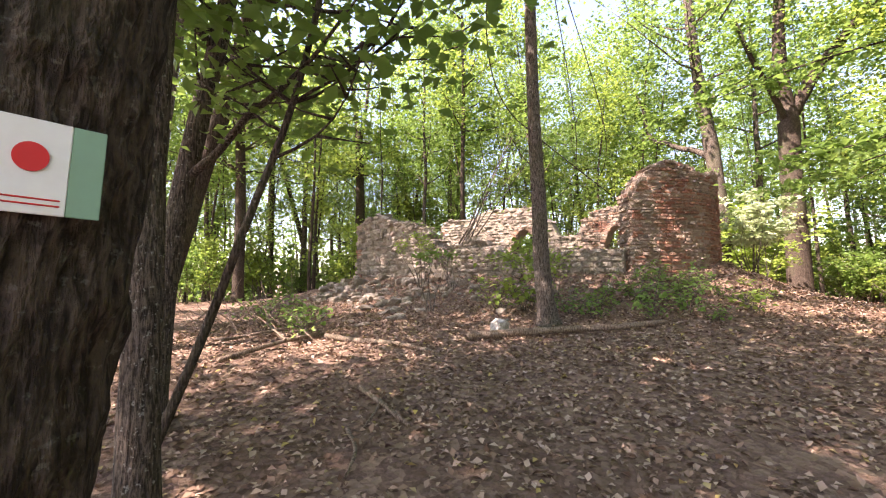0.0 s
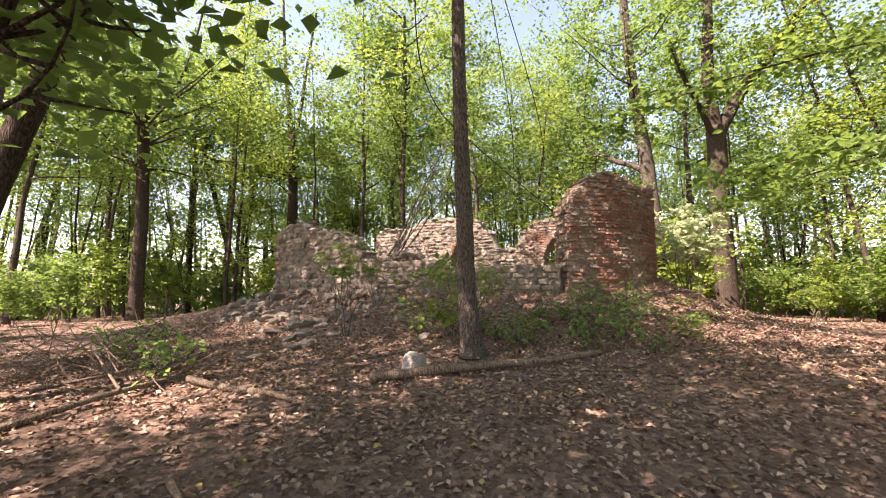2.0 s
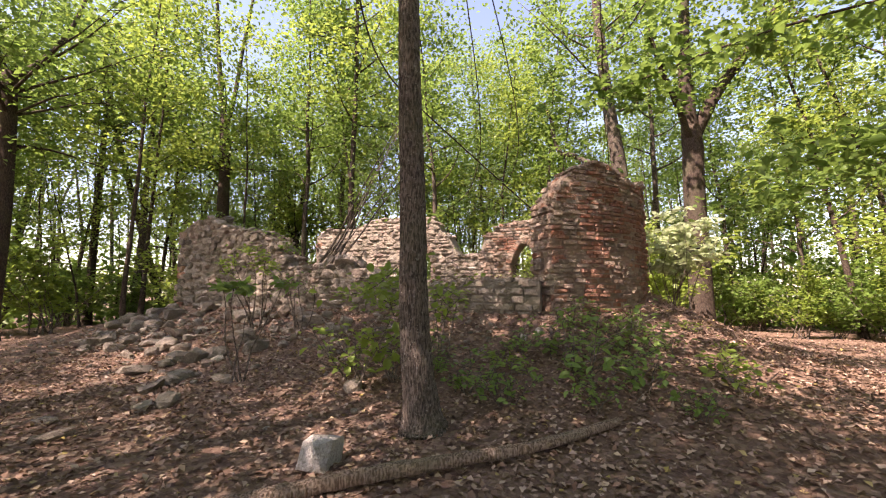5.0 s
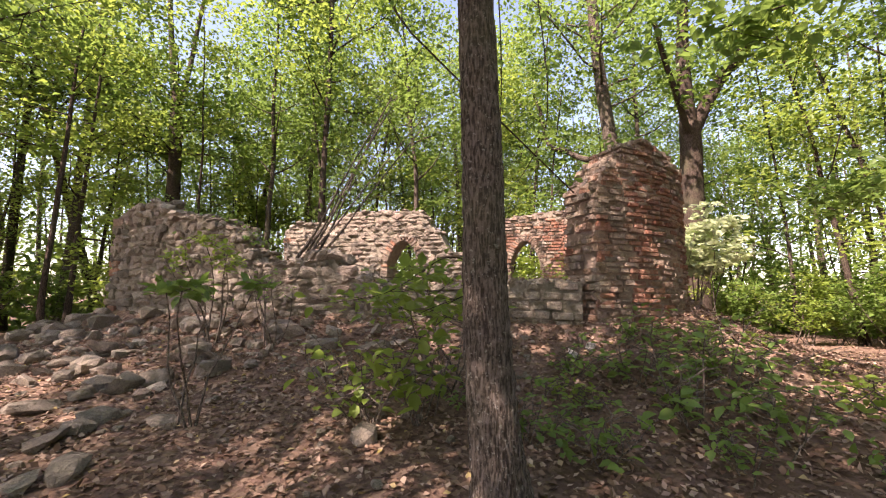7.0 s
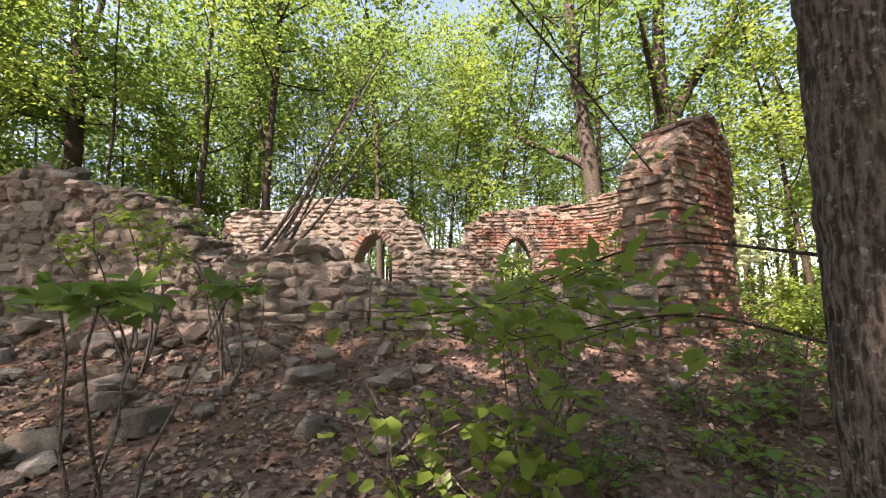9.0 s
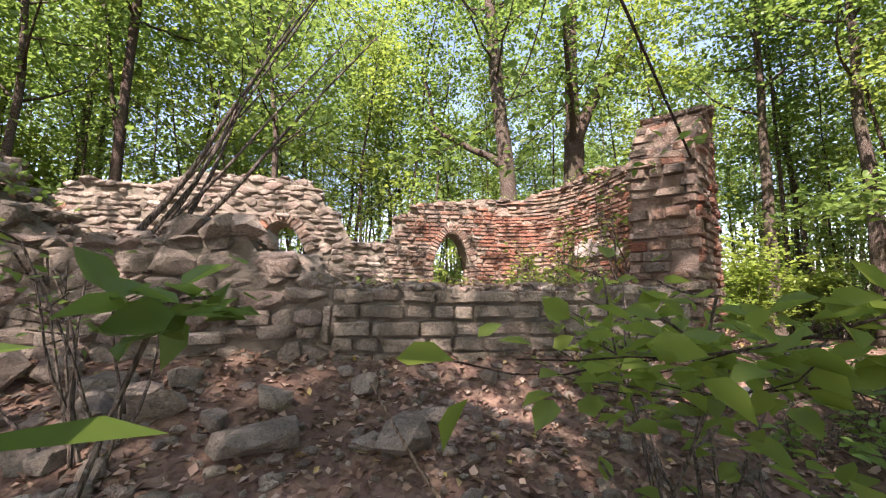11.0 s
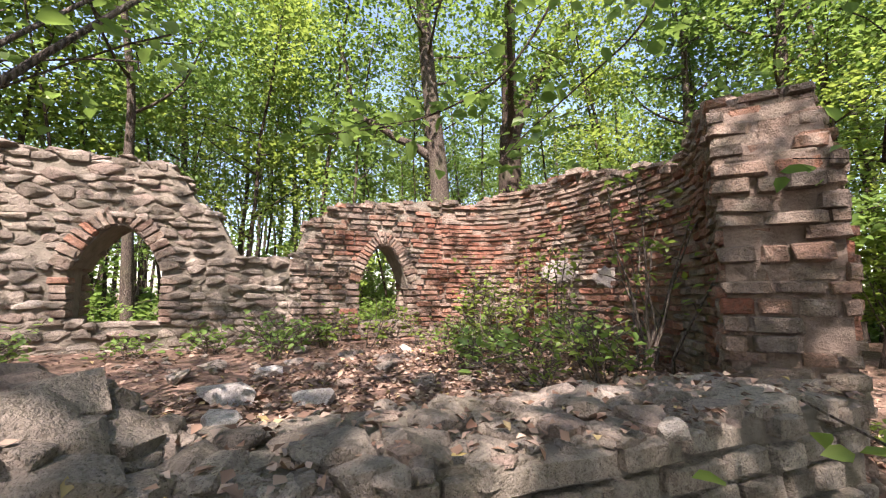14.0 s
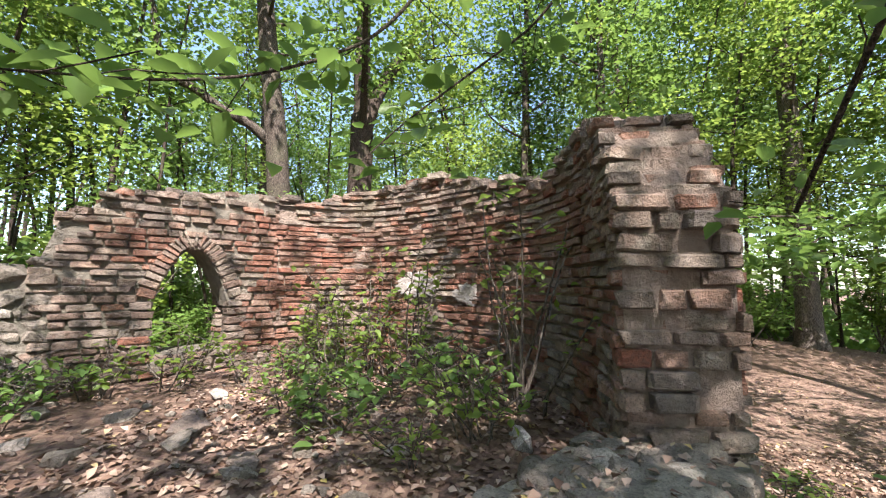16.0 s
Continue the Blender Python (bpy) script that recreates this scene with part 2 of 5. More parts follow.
def leaves_mesh(name, pos, size, mat, rng, flat=0.5, rich=False):
    """Many leaves: folded blades at the places pos. flat: how level they lie."""
    n = len(pos)
    s = size * rng.uniform(0.65, 1.3, (n, 1))
    ax = rng.normal(size=(n, 3))
    ax[:, 2] *= 1 - flat
    ax /= np.linalg.norm(ax, axis=1, keepdims=True)
    up = rng.normal(size=(n, 3)) * (1 - flat) + np.array([0, 0, 1.0])
    side = np.cross(ax, up)
    side /= np.linalg.norm(side, axis=1, keepdims=True) + 1e-9
    nor = np.cross(side, ax)
    fold = rng.uniform(0.05, 0.3, (n, 1))
    if rich:
        cols = [pos, pos + ax * s * 0.28 + side * s * 0.30 + nor * s * fold * 0.5, pos + ax * s * 0.62 + side * s * 0.27 + nor * s * fold * 0.5,
                pos + ax * s - nor * s * 0.12, pos + ax * s * 0.62 - side * s * 0.27 + nor * s * fold * 0.5, pos + ax * s * 0.28 - side * s * 0.30 + nor * s * fold * 0.5]
        quads = ((0, 1, 2, 3), (0, 3, 4, 5))
    else:
        cols = [pos, pos + ax * s * 0.45 + side * s * 0.34 + nor * s * fold, pos + ax * s, pos + ax * s * 0.45 - side * s * 0.34 + nor * s * fold]
        quads = ((0, 1, 2), (0, 2, 3))
    k = len(cols)
    verts = np.stack(cols, axis=1).reshape(-1, 3)
    idx = np.arange(n)[:, None] * k
    faces = np.concatenate([idx + np.array(q) for q in quads], axis=1).reshape(-1, len(quads[0]))
    me = bpy.data.meshes.new(name)
    me.vertices.add(len(verts))
    me.vertices.foreach_set("co", verts.astype(np.float32).ravel())
    me.loops.add(faces.size)
    me.loops.foreach_set("vertex_index", faces.astype(np.int32).ravel())
    me.polygons.add(len(faces))
    me.polygons.foreach_set("loop_start", np.arange(0, faces.size, faces.shape[1], dtype=np.int32))
    me.update(calc_edges=True)
    me.validate()
    me.materials.append(mat)
    return me


# ---- the ruin's plan ----
U = Vector((-0.811, 0.585))      # along the front wall, away from the tall stump
V = Vector((0.585, 0.811))       # from the front wall into the nave
CORNER = Vector((4.15, 9.40))    # outer corner of the broken wall end
APSE = [(4.36, 9.68), (5.2, 9.72), (5.9, 9.88), (6.5, 10.25), (7.05, 10.9), (7.5, 11.6), (7.85, 12.4), (7.88, 13.2), (7.6, 13.75), (7.15, 14.18)]
BACK = [(0.1, 19.1), (7.2, 14.15)]


def resample(points, step):
    pts = [Vector(p) for p in points]
    out, carry = [pts[0].copy()], 0.0
    for a, b in zip(pts, pts[1:]):
        length = (b - a).length
        at = step - carry
        while at < length:
            out.append(a.lerp(b, at / length))
            at += step
        carry = length - (at - step)
    return out


def smooth_path(points, rounds=2):
    pts = [Vector(p) for p in points]
    for _ in range(rounds):
        cut = [pts[0]]
        for a, b in zip(pts, pts[1:]):
            cut += [a.lerp(b, 0.25), a.lerp(b, 0.75)]
        pts = cut + [pts[-1]]
    return pts


def ramp_of(value, *knots):
    for (a, va), (b, vb) in zip(knots, knots[1:]):
        if value <= b:
            f = min(1, max(0, (value - a) / (b - a)))
            return va + (vb - va) * f * f * (3 - 2 * f)
    return knots[-1][1]


def off_ruin(x, y):
    """How far a place lies outside the ruin's walls; under 0 inside."""
    p = Vector((x, y)) - CORNER
    s, d = p.dot(U), p.dot(V)
    nave = max(-s - 0.6, s - 9.0, -d, d - 6.6)
    round_end = (Vector((x, y)) - Vector((5.9, 11.9))).length - 2.55
    return min(nave, round_end)


def height(x, y):
    """The ground."""
    d = off_ruin(x, y)
    far = math.hypot(x - 3, y - 12)
    base = ramp_of(y, (-4, -0.35), (0, 0.0), (6, 0.60), (9, 0.64), (60, 0.64))
    base -= ramp_of(far, (13, 0.0), (40, 1.0), (90, 1.6))
    h = base + max(0.0, 1.72 - base) * math.exp(-max(d, 0) / 1.75)
    h += ramp_of(-d, (0.1, 0.0), (0.65, 0.30))
    h += 1.15 * math.exp(-((x - 18) ** 2 + (y - 1) ** 2) / 52)
    h += 0.05 * hash3(x, y, 0, 0.7, 3) + 0.018 * hash3(x, y, 0, 2.6, 9)
    if 0 < d < 2.5:
        h += 0.10 * hash3(x, y, 0, 1.5, 21) * (1 - d / 2.5) * min(1, d / 0.4)
    return h


def build_ground():
    """One sheet, fine near the walk and coarse towards the horizon."""
    def axis(centre, fine, step):
        vals = list(np.arange(centre - fine, centre + fine + step / 2, step))
        reach, grow = fine, step
        while reach < 420:
            grow *= 1.22
            reach += grow
            vals = [centre - reach] + vals + [centre + reach]
        return vals
    xs, ys = axis(2.5, 10, 0.14), axis(8, 10.5, 0.14)
    verts = [(x, y, height(x, y)) for y in ys for x in xs]
    w = len(xs)
    faces = [(j * w + i, j * w + i + 1, (j + 1) * w + i + 1, (j + 1) * w + i) for j in range(len(ys) - 1) for i in range(w - 1)]
    return tagged(new("ground", quick_mesh("ground", verts, faces, m_ground, True)), "brown forest floor of soil and dry leaves", "ground", kind="structure")


ground = build_ground()


# ---- masonry ----
def stone_shape(rng, lumpy):
    """One unit block, about 1 x 1 x 1: squared with worn edges, or the rough hull of a field stone."""
    bm = bmesh.new()
    if lumpy > 0.3:
        for _ in range(28):
            p = rng.normal(size=3)
            p /= (np.abs(p) ** 9).sum() ** (1 / 9)
            bm.verts.new(p * 0.5 * rng.uniform(0.90, 1.04))
        bmesh.ops.convex_hull(bm, input=bm.verts[:])
        bmesh.ops.delete(bm, geom=[v for v in bm.verts if not v.link_faces], context="VERTS")
    else:
        bmesh.ops.create_cube(bm, size=1.0)
        for v in bm.verts:
            v.co.x *= 1 - rng.uniform(0, lumpy * 0.6)
            v.co.y *= 1 - rng.uniform(0, lumpy * 0.4)
            v.co.z *= 1 - rng.uniform(0, lumpy)
        bmesh.ops.bevel(bm, geom=bm.edges[:], offset=0.07 + 0.12 * lumpy, segments=1, affect="EDGES", clamp_overlap=True)
        for v in bm.verts:
            v.co += Vector(rng.normal(0, 0.016 + 0.06 * lumpy, 3))
    me = bpy.data.meshes.new("stone")
    bm.to_mesh(me)
    bm.free()
    return me


shape_rng = np.random.default_rng(5)
SHAPES = {}
for kind_name, lump, mats in (("rubble", 0.42, (m_stone, m_stone_j)), ("brick", 0.13, (m_brick, m_brick_j)), ("ashlar", 0.20, (m_mixed, m_mixed_j)), ("block", 0.15, (m_grey, m_grey_j))):
    SHAPES[kind_name] = []
    for _ in range(9):
        me = stone_shape(shape_rng, lump)
        me.materials.append(mats[0])
        SHAPES[kind_name].append(me)
JOINED = {"rubble": m_stone_j, "brick": m_brick_j, "ashlar": m_mixed_j, "block": m_grey_j}
PIECE = {"rubble": "stone", "brick": "brick", "ashlar": "block", "block": "block"}


def solid(column, z, slack=0.0):
    return any(a + slack <= z <= b - slack for a, b in column)


class Wall:
    """A ruined wall on a plan line: a mortar core with laid stones on it."""

    def __init__(self, name, path, thick, top, openings=(), base=None, mat=None, label="", recess=0.034):
        self.step, self.recess = 0.06, recess
        self.path = resample(path, self.step)
        self.thick, self.top, self.openings = thick, top, openings
        self.dirs = []
        for i in range(len(self.path)):
            d = (self.path[min(i + 2, len(self.path) - 1)] - self.path[max(i - 2, 0)]).normalized()
            self.dirs.append(d)
        self.length = self.step * (len(self.path) - 1)
        self.base = base or (lambda s: min(height(*(self.at(s) + self.normal(s) * k * thick)) for k in (-0.5, 0.5)) - 0.35)
        self.ob = tagged(new(name, self.core(mat)), label, "wall", kind="structure")
        self.todo = []

    def at(self, s):
        f = min(max(s / self.step, 0), len(self.path) - 1.001)
        i = int(f)
        return self.path[i].lerp(self.path[i + 1], f - i)

    def along(self, s):
        return self.dirs[min(max(int(s / self.step), 0), len(self.dirs) - 1)]

    def normal(self, s):
        d = self.along(s)
        return Vector((d.y, -d.x))

    def column(self, s):
        lo, hi = self.base(s), self.top(s)
        spans = [(lo, hi)]
        for mid, half, sill, spring, rise in self.openings:
            k = abs(s - mid) / half
            if k < 1:
                crown = spring + rise * (1 - k ** 1.6) ** 0.75
                spans = [(lo, sill), (crown, hi)] if hi > crown + 0.05 else [(lo, sill)]
        return spans

    def core(self, mat):
        verts, faces = [], []
        half = self.thick / 2 - self.recess
        n = len(self.path)
        cols = [self.column(i * self.step) for i in range(n)]

        def ring(i, span):
            p, q = self.path[i], Vector((self.dirs[i].y, -self.dirs[i].x))
            s = i * self.step
            jag = 0.012 * hash3(s, 0, 0, 4.0, 5)
            a, b = p + q * (half + jag), p - q * (half + jag)
            return [(a.x, a.y, span[0]), (a.x, a.y, span[1]), (b.x, b.y, span[1]), (b.x, b.y, span[0])]

        for i in range(n - 1):
            left, right = cols[i], cols[i + 1]
            if len(left) != len(right):
                pick = left if len(left) > len(right) else right
                left = right = pick
            for a, b in zip(left, right):
                k = len(verts)
                verts += ring(i, a) + ring(i + 1, b)
                faces += [(k, k + 4, k + 5, k + 1), (k + 1, k + 5, k + 6, k + 2), (k + 2, k + 6, k + 7, k + 3), (k + 3, k + 7, k + 4, k)]
                ends = (i == 0, i == n - 2)
                cut = len(cols[i]) != len(cols[i + 1])
                if ends[0] or cut or (i and len(cols[i - 1]) != len(cols[i])):
                    faces.append((k, k + 1, k + 2, k + 3))
                if ends[1] or cut or (i + 2 < n and len(cols[i + 2]) != len(cols[i + 1])):
                    faces.append((k + 7, k + 6, k + 5, k + 4))
        bm = bmesh.new()
        vs = [bm.verts.new(v) for v in verts]
        for f in faces:
            bm.faces.new([vs[i] for i in f])
        bmesh.ops.remove_doubles(bm, verts=bm.verts[:], dist=0.004)
        bmesh.ops.recalc_face_normals(bm, faces=bm.faces[:])
        me = bpy.data.meshes.new("core")
        bm.to_mesh(me)
        bm.free()
        me.materials.append(mat)
        return me

    def piece(self, kind, s, z, w, h, depth, side, rng, proud=0.02, tilt=0.0, swell=1.0):
        """Note one stone, its face proud of the core on the given side."""
        p = self.at(s) + self.normal(s) * side * (self.thick / 2 - depth / 2 + proud)
        d = self.along(s)
        m = pose(p.x, p.y, z, 0, 0, math.degrees(math.atan2(d.y, d.x)) + rng.normal(0, 0.9)) @ pose(0, 0, 0, rng.normal(0, 1.2), tilt + rng.normal(0, 1.0), 0)
        self.todo.append((kind, m @ Matrix.Diagonal((w * swell, depth, h * swell, 1))))

    def lay(self, side, kind_at, rng, size_at, gap=0.012, s0=0.0, s1=None, missing=0.02):
        """Courses of stones on one face."""
        s1 = self.length if s1 is None else s1
        z = min(self.base(s) for s in np.linspace(s0, s1, 12)) + 0.1
        top = max(self.top(s) for s in np.linspace(s0, s1, 60))
        while z < top + 0.1:
            s = s0 + rng.uniform(-0.2, 0)
            hh = size_at((s0 + s1) / 2, z)[1] * rng.uniform(0.85, 1.2)
            while s < s1 - 0.02:
                w, h, wild = size_at(max(s, s0), z)
                w *= rng.uniform(0.6, 1.45)
                a, b = max(s, s0), min(s + w, s1)
                mid, wave = (a + b) / 2, 0.018 * hash3(s, 0, z, 0.8, 2)
                zc = z + wave
                col = self.column(mid)
                edge = all(solid(self.column(q), zc) for q in (a + 0.02, b - 0.02))
                if b - a > 0.05 and solid(col, zc, 0.0) and edge and zc > self.base(mid) + 0.05 and rng.uniform() > missing:
                    kind = kind_at(mid, zc)
                    tall = (hh if wild < 0.5 else hh * rng.uniform(0.75, 1.35))
                    self.piece(kind, mid, zc + rng.normal(0, 0.012) * wild, b - a - gap, tall - gap, rng.uniform(0.16, 0.24), side, rng, rng.normal(0.004, 0.010 + 0.012 * wild) - 0.035 * (rng.uniform() < 0.06), swell=1.0 + 0.22 * (kind == "rubble"))
                s += w
            z += hh

    def cap(self, rng, kind_at, size, start=0.05):
        """Loose stones along the broken top."""
        s = start
        while s < self.length - 0.05:
            w = size * rng.uniform(0.6, 1.3)
            if rng.uniform() < (0.9 if self.top(s) > 2.45 else 0.6):
                for k in (-0.33, 0.0, 0.33):
                    z = self.top(s) + rng.uniform(-0.06, 0.01)
                    p = self.at(s) + self.normal(s) * (k + rng.normal(0, 0.05)) * self.thick
                    d = self.along(s)
                    m = pose(p.x, p.y, z, rng.normal(0, 6), rng.normal(0, 6), math.degrees(math.atan2(d.y, d.x)) + rng.normal(0, 12))
                    self.todo.append((kind_at(s, z), m @ Matrix.Diagonal((w, self.thick * 0.36, rng.uniform(0.06, 0.12), 1))))
            s += w * 0.95

    def end(self, s, rng, kind, h, facing, low=-9.0):
        """Stones on a broken end."""
        z = max(self.base(s) + 0.2, low)
        d = self.along(s)
        while z < self.top(s) - 0.03:
            hh = h * rng.uniform(0.8, 1.3)
            k = -0.5
            while k < 0.42:
                w = rng.uniform(0.18, 0.48)
                w = min(w, 0.5 - k)
                p = self.at(s) + self.normal(s) * self.thick * (k + w / 2) - d * facing * 0.062 + d * facing * (rng.normal(-0.005, 0.022) - 0.05 * (rng.uniform() < 0.12))
                m = pose(p.x, p.y, z, 0, 0, math.degrees(math.atan2(d.y, d.x)) + 90 + rng.normal(0, 3)) @ pose(0, 0, 0, rng.normal(0, 1.5), rng.normal(0, 2), 0)
                pick = rng.uniform()
                self.todo.append((kind if pick < 0.4 else "ashlar" if pick < 0.85 else "brick", m @ Matrix.Diagonal((self.thick * w - 0.012, 0.28, (hh - 0.004) * rng.uniform(0.96, 1.10), 1))))
                k += w
            z += hh

    def arch(self, opening, side, rng, kind, depth=0.30, n=9, deep=None):
        """Wedge stones round a pointed opening, and its jambs."""
        mid, half, sill, spring, rise = opening
        pts = []
        for k in np.linspace(-0.96, 0.96, 2 * n):
            pts.append((mid + k * half, spring + rise * (1 - abs(k) ** 1.6) ** 0.75))
        z = sill
        while z < spring:
            h = rng.uniform(0.07, 0.12)
            for sgn in (-1, 1):
                w = rng.uniform(0.16, 0.26)
                self.piece(kind, mid + sgn * (half + w / 2 - 0.02), z + h / 2, w, h - 0.01, deep or 0.24, side, rng, 0.02)
            z += h
        for (sa, za), (sb, zb) in zip(pts, pts[1:]):
            s, z = (sa + sb) / 2, (za + zb) / 2
            run = math.hypot(sb - sa, zb - za)
            ang = math.degrees(math.atan2(zb - za, sb - sa))
            nx, nz = -(zb - za) / run, (sb - sa) / run
            m_s, m_z = s + nx * depth / 2, z + nz * depth / 2
            if m_z < self.top(m_s) - 0.04:
                p = self.at(m_s) + self.normal(m_s) * side * (self.thick / 2 - (deep or 0.24) / 2 + 0.03)
                d = self.along(m_s)
                m = pose(p.x, p.y, m_z, 0, 0, math.degrees(math.atan2(d.y, d.x))) @ pose(0, 0, 0, 0, -ang + rng.normal(0, 2), 0)
                self.todo.append((kind, m @ Matrix.Diagonal((run * 0.95, deep or 0.24, depth * rng.uniform(0.85, 1.1), 1))))

    def settle(self, near=None, count=300):
        """Make the noted stones: the nearest as pieces of their own, the rest joined."""
        order = sorted(self.todo, key=lambda e: (e[1].translation - near).length) if near else self.todo
        for i, (kind, m) in enumerate(order[:count]):
            ob = new(PIECE[kind], SHAPES[kind][(i * 7 + int(abs(m.translation.x) * 100)) % 9])
            ob.parent = self.ob
            ob.matrix_basis = m
        for kind in ("rubble", "brick", "ashlar", "block"):
            rest = [e for e in order[count:] if e[0] == kind]
            if not rest:
                continue
            verts, faces, n = [], [], 0
            for i, (_, m) in enumerate(rest):
                me = SHAPES[kind][(i * 5 + 2) % 9]
                co = np.empty(len(me.vertices) * 3)
                me.vertices.foreach_get("co", co)
                mm = np.array(m)
                verts.append(co.reshape(-1, 3) @ mm[:3, :3].T + mm[:3, 3])
                faces += [tuple(k + n for k in p.vertices) for p in me.polygons]
                n += len(me.vertices)
            me = quick_mesh("masonry", np.concatenate(verts).tolist(), faces, JOINED[kind])
            ob = new(PIECE[kind] + "work", me)
            ob.parent = self.ob
            tagged(ob, kind="stuff")


def stepped(s, rough, step=0.22, seed=0.0):
    """Broken courses along a wall's top."""
    return rough * (hash3(math.floor(s / step) * step, 0, 0, 2.1, seed) * 0.75 + 0.5 * hash3(s, 0, 0, 5.0, seed + 4))


def front_top(s):
    z = ramp_of(s, (0.0, 2.26), (3.3, 2.24), (3.42, 2.40), (3.65, 2.44), (3.9, 2.70), (4.3, 2.68), (4.7, 2.56), (5.2, 2.56), (5.6, 2.85), (6.0, 3.28), (6.6, 3.45), (7.4, 3.55), (7.9, 3.85), (8.6, 3.75), (8.95, 3.5))
    return z + stepped(s, 0.03 if s < 3.2 else 0.13, 0.25, 7)


def apse_top(s):
    if s < 0.72:
        return 3.66 if s < 0.10 else 3.80 if s < 0.22 else 3.98 if s < 0.36 else 4.12 if s < 0.5 else 4.28
    z = ramp_of(s, (0.72, 4.38), (1.4, 4.34), (1.8, 4.14), (2.6, 4.3), (4.0, 4.58), (5.3, 4.5), (6.3, 4.32))
    return z + stepped(s, 0.08, 0.2, 13)


def back_top(s):
    z = ramp_of(s, (0.0, 4.1), (0.5, 4.35), (1.6, 4.3), (2.6, 4.62), (4.6, 4.55), (5.1, 3.95), (5.6, 3.3), (6.2, 3.25), (6.5, 3.9), (7.0, 4.2), (8.7, 4.35))
    return z + stepped(s, 0.10, 0.24, 17)


ARCH_ONE = (4.12, 0.50, 2.38, 2.95, 0.72)
ARCH_TWO = (7.64, 0.40, 2.32, 2.85, 0.72)
front_mid = CORNER + V * 0.36
wall_front = Wall("wall_front", [front_mid, front_mid + U * 8.95], 0.72, front_top, mat=m_mortar, recess=0.055, label="ruined front wall of rough grey field stones, broken low")
wall_apse = Wall("wall_apse", smooth_path(APSE), 0.66, apse_top, mat=m_mortar_red, recess=0.042, label="tall curved ruined wall of weathered red brick and stone")
wall_back = Wall("wall_back", BACK, 0.70, back_top, (ARCH_ONE, ARCH_TWO), mat=m_mortar, recess=0.045, label="ruined back wall of stone with two pointed arch windows")

rng = np.random.default_rng(11)


def front_kind(s, z):
    return "block" if s < 3.2 else "rubble"


def front_size(s, z):
    if s < 3.15:
        return 0.27, 0.122, 0.2
    return 0.24, 0.14, 1.0


for side in (1, -1):
    wall_front.lay(side, front_kind, rng, front_size, 0.020, 0.0, 3.15, missing=0.04)
    wall_front.lay(side, front_kind, rng, front_size, 0.02, 3.15, 8.95)
wall_front.cap(rng, front_kind, 0.28)
for _ in range(150):
    s, k = 3.2 + 5.6 * rng.uniform() ** 1.5, rng.uniform(-0.42, 0.42)
    p, size = wall_front.at(s) + wall_front.normal(s) * k * 0.72, 0.10 + 0.16 * rng.uniform() ** 1.8
    wall_front.todo.append(("rubble", pose(p.x, p.y, front_top(s) + size * 0.15, rng.normal(0, 7), rng.normal(0, 7), rng.uniform(0, 360)) @ Matrix.Diagonal((size * 1.4, size, size * 0.75, 1))))
for _ in range(330):
    s, k = rng.uniform(0.0, 3.3), rng.uniform(-0.46, 0.46)
    p, size = wall_front.at(s) + wall_front.normal(s) * k * 0.72, 0.035 + 0.13 * rng.uniform() ** 2
    wall_front.todo.append(("rubble", pose(p.x, p.y, front_top(s) + size * 0.1, rng.normal(0, 8), rng.normal(0, 8), rng.uniform(0, 360)) @ Matrix.Diagonal((size * 1.5, size * 1.1, size * 0.7, 1))))
wall_front.end(8.93, rng, "rubble", 0.15, 1)


def apse_kind(s, z):
    k = hash3(s, 0, z, 0.9, 31)
    if z > 3.95 or s < 0.6:
        return "ashlar" if k > -0.2 else "brick"
    return "brick" if k > -0.22 else "ashlar"


def apse_size(s, z):
    return 0.22, 0.081, 0.3


for side in (1, -1):
    wall_apse.lay(side, apse_kind, rng, apse_size, 0.016, missing=0.06)
wall_apse.cap(rng, lambda s, z: "ashlar", 0.22, 0.85)
wall_apse.end(0.02, rng, "ashlar", 0.098, -1)
for s in (0.13, 0.25, 0.39, 0.53, 0.75):
    wall_apse.end(s, rng, "ashlar", 0.09, -1, 3.45)


def back_kind(s, z):
    if s > 6.3:
        return "brick" if hash3(s, 0, z, 1.0, 41) > 0.15 else "ashlar"
    return "rubble"


def back_size(s, z):
    return (0.24, 0.086, 0.12) if s > 6.2 else (0.25, 0.115, 1.0)


for side in (1, -1):
    wall_back.lay(side, back_kind, rng, back_size, 0.018, 0.0, 6.2)
    wall_back.lay(side, back_kind, rng, back_size, 0.014, 6.2, 8.65)
    wall_back.arch(ARCH_ONE, side, rng, "ashlar", 0.26, 9)
    wall_back.arch(ARCH_TWO, side, rng, "ashlar", 0.2, 13)
wall_back.cap(rng, back_kind, 0.24)
wall_back.end(0.03, rng, "rubble", 0.14, -1)


# ---- trees ----
def limb(start, way, length, r, rng, bend=0.35, n=7):
    """The points and radii of one crooked limb."""
    pts, p, d = [], Vector(start), Vector(way).normalized()
    for i in range(n):
        pts.append(p.copy())
        d = (d + Vector(rng.normal(0, bend, 3)) * 0.35 + Vector((0, 0, 0.05))).normalized()
        p = p + d * length / (n - 1)
    return pts, [max(r * (1 - i / (n - 1)) ** 0.8, 0.006) for i in range(n)]


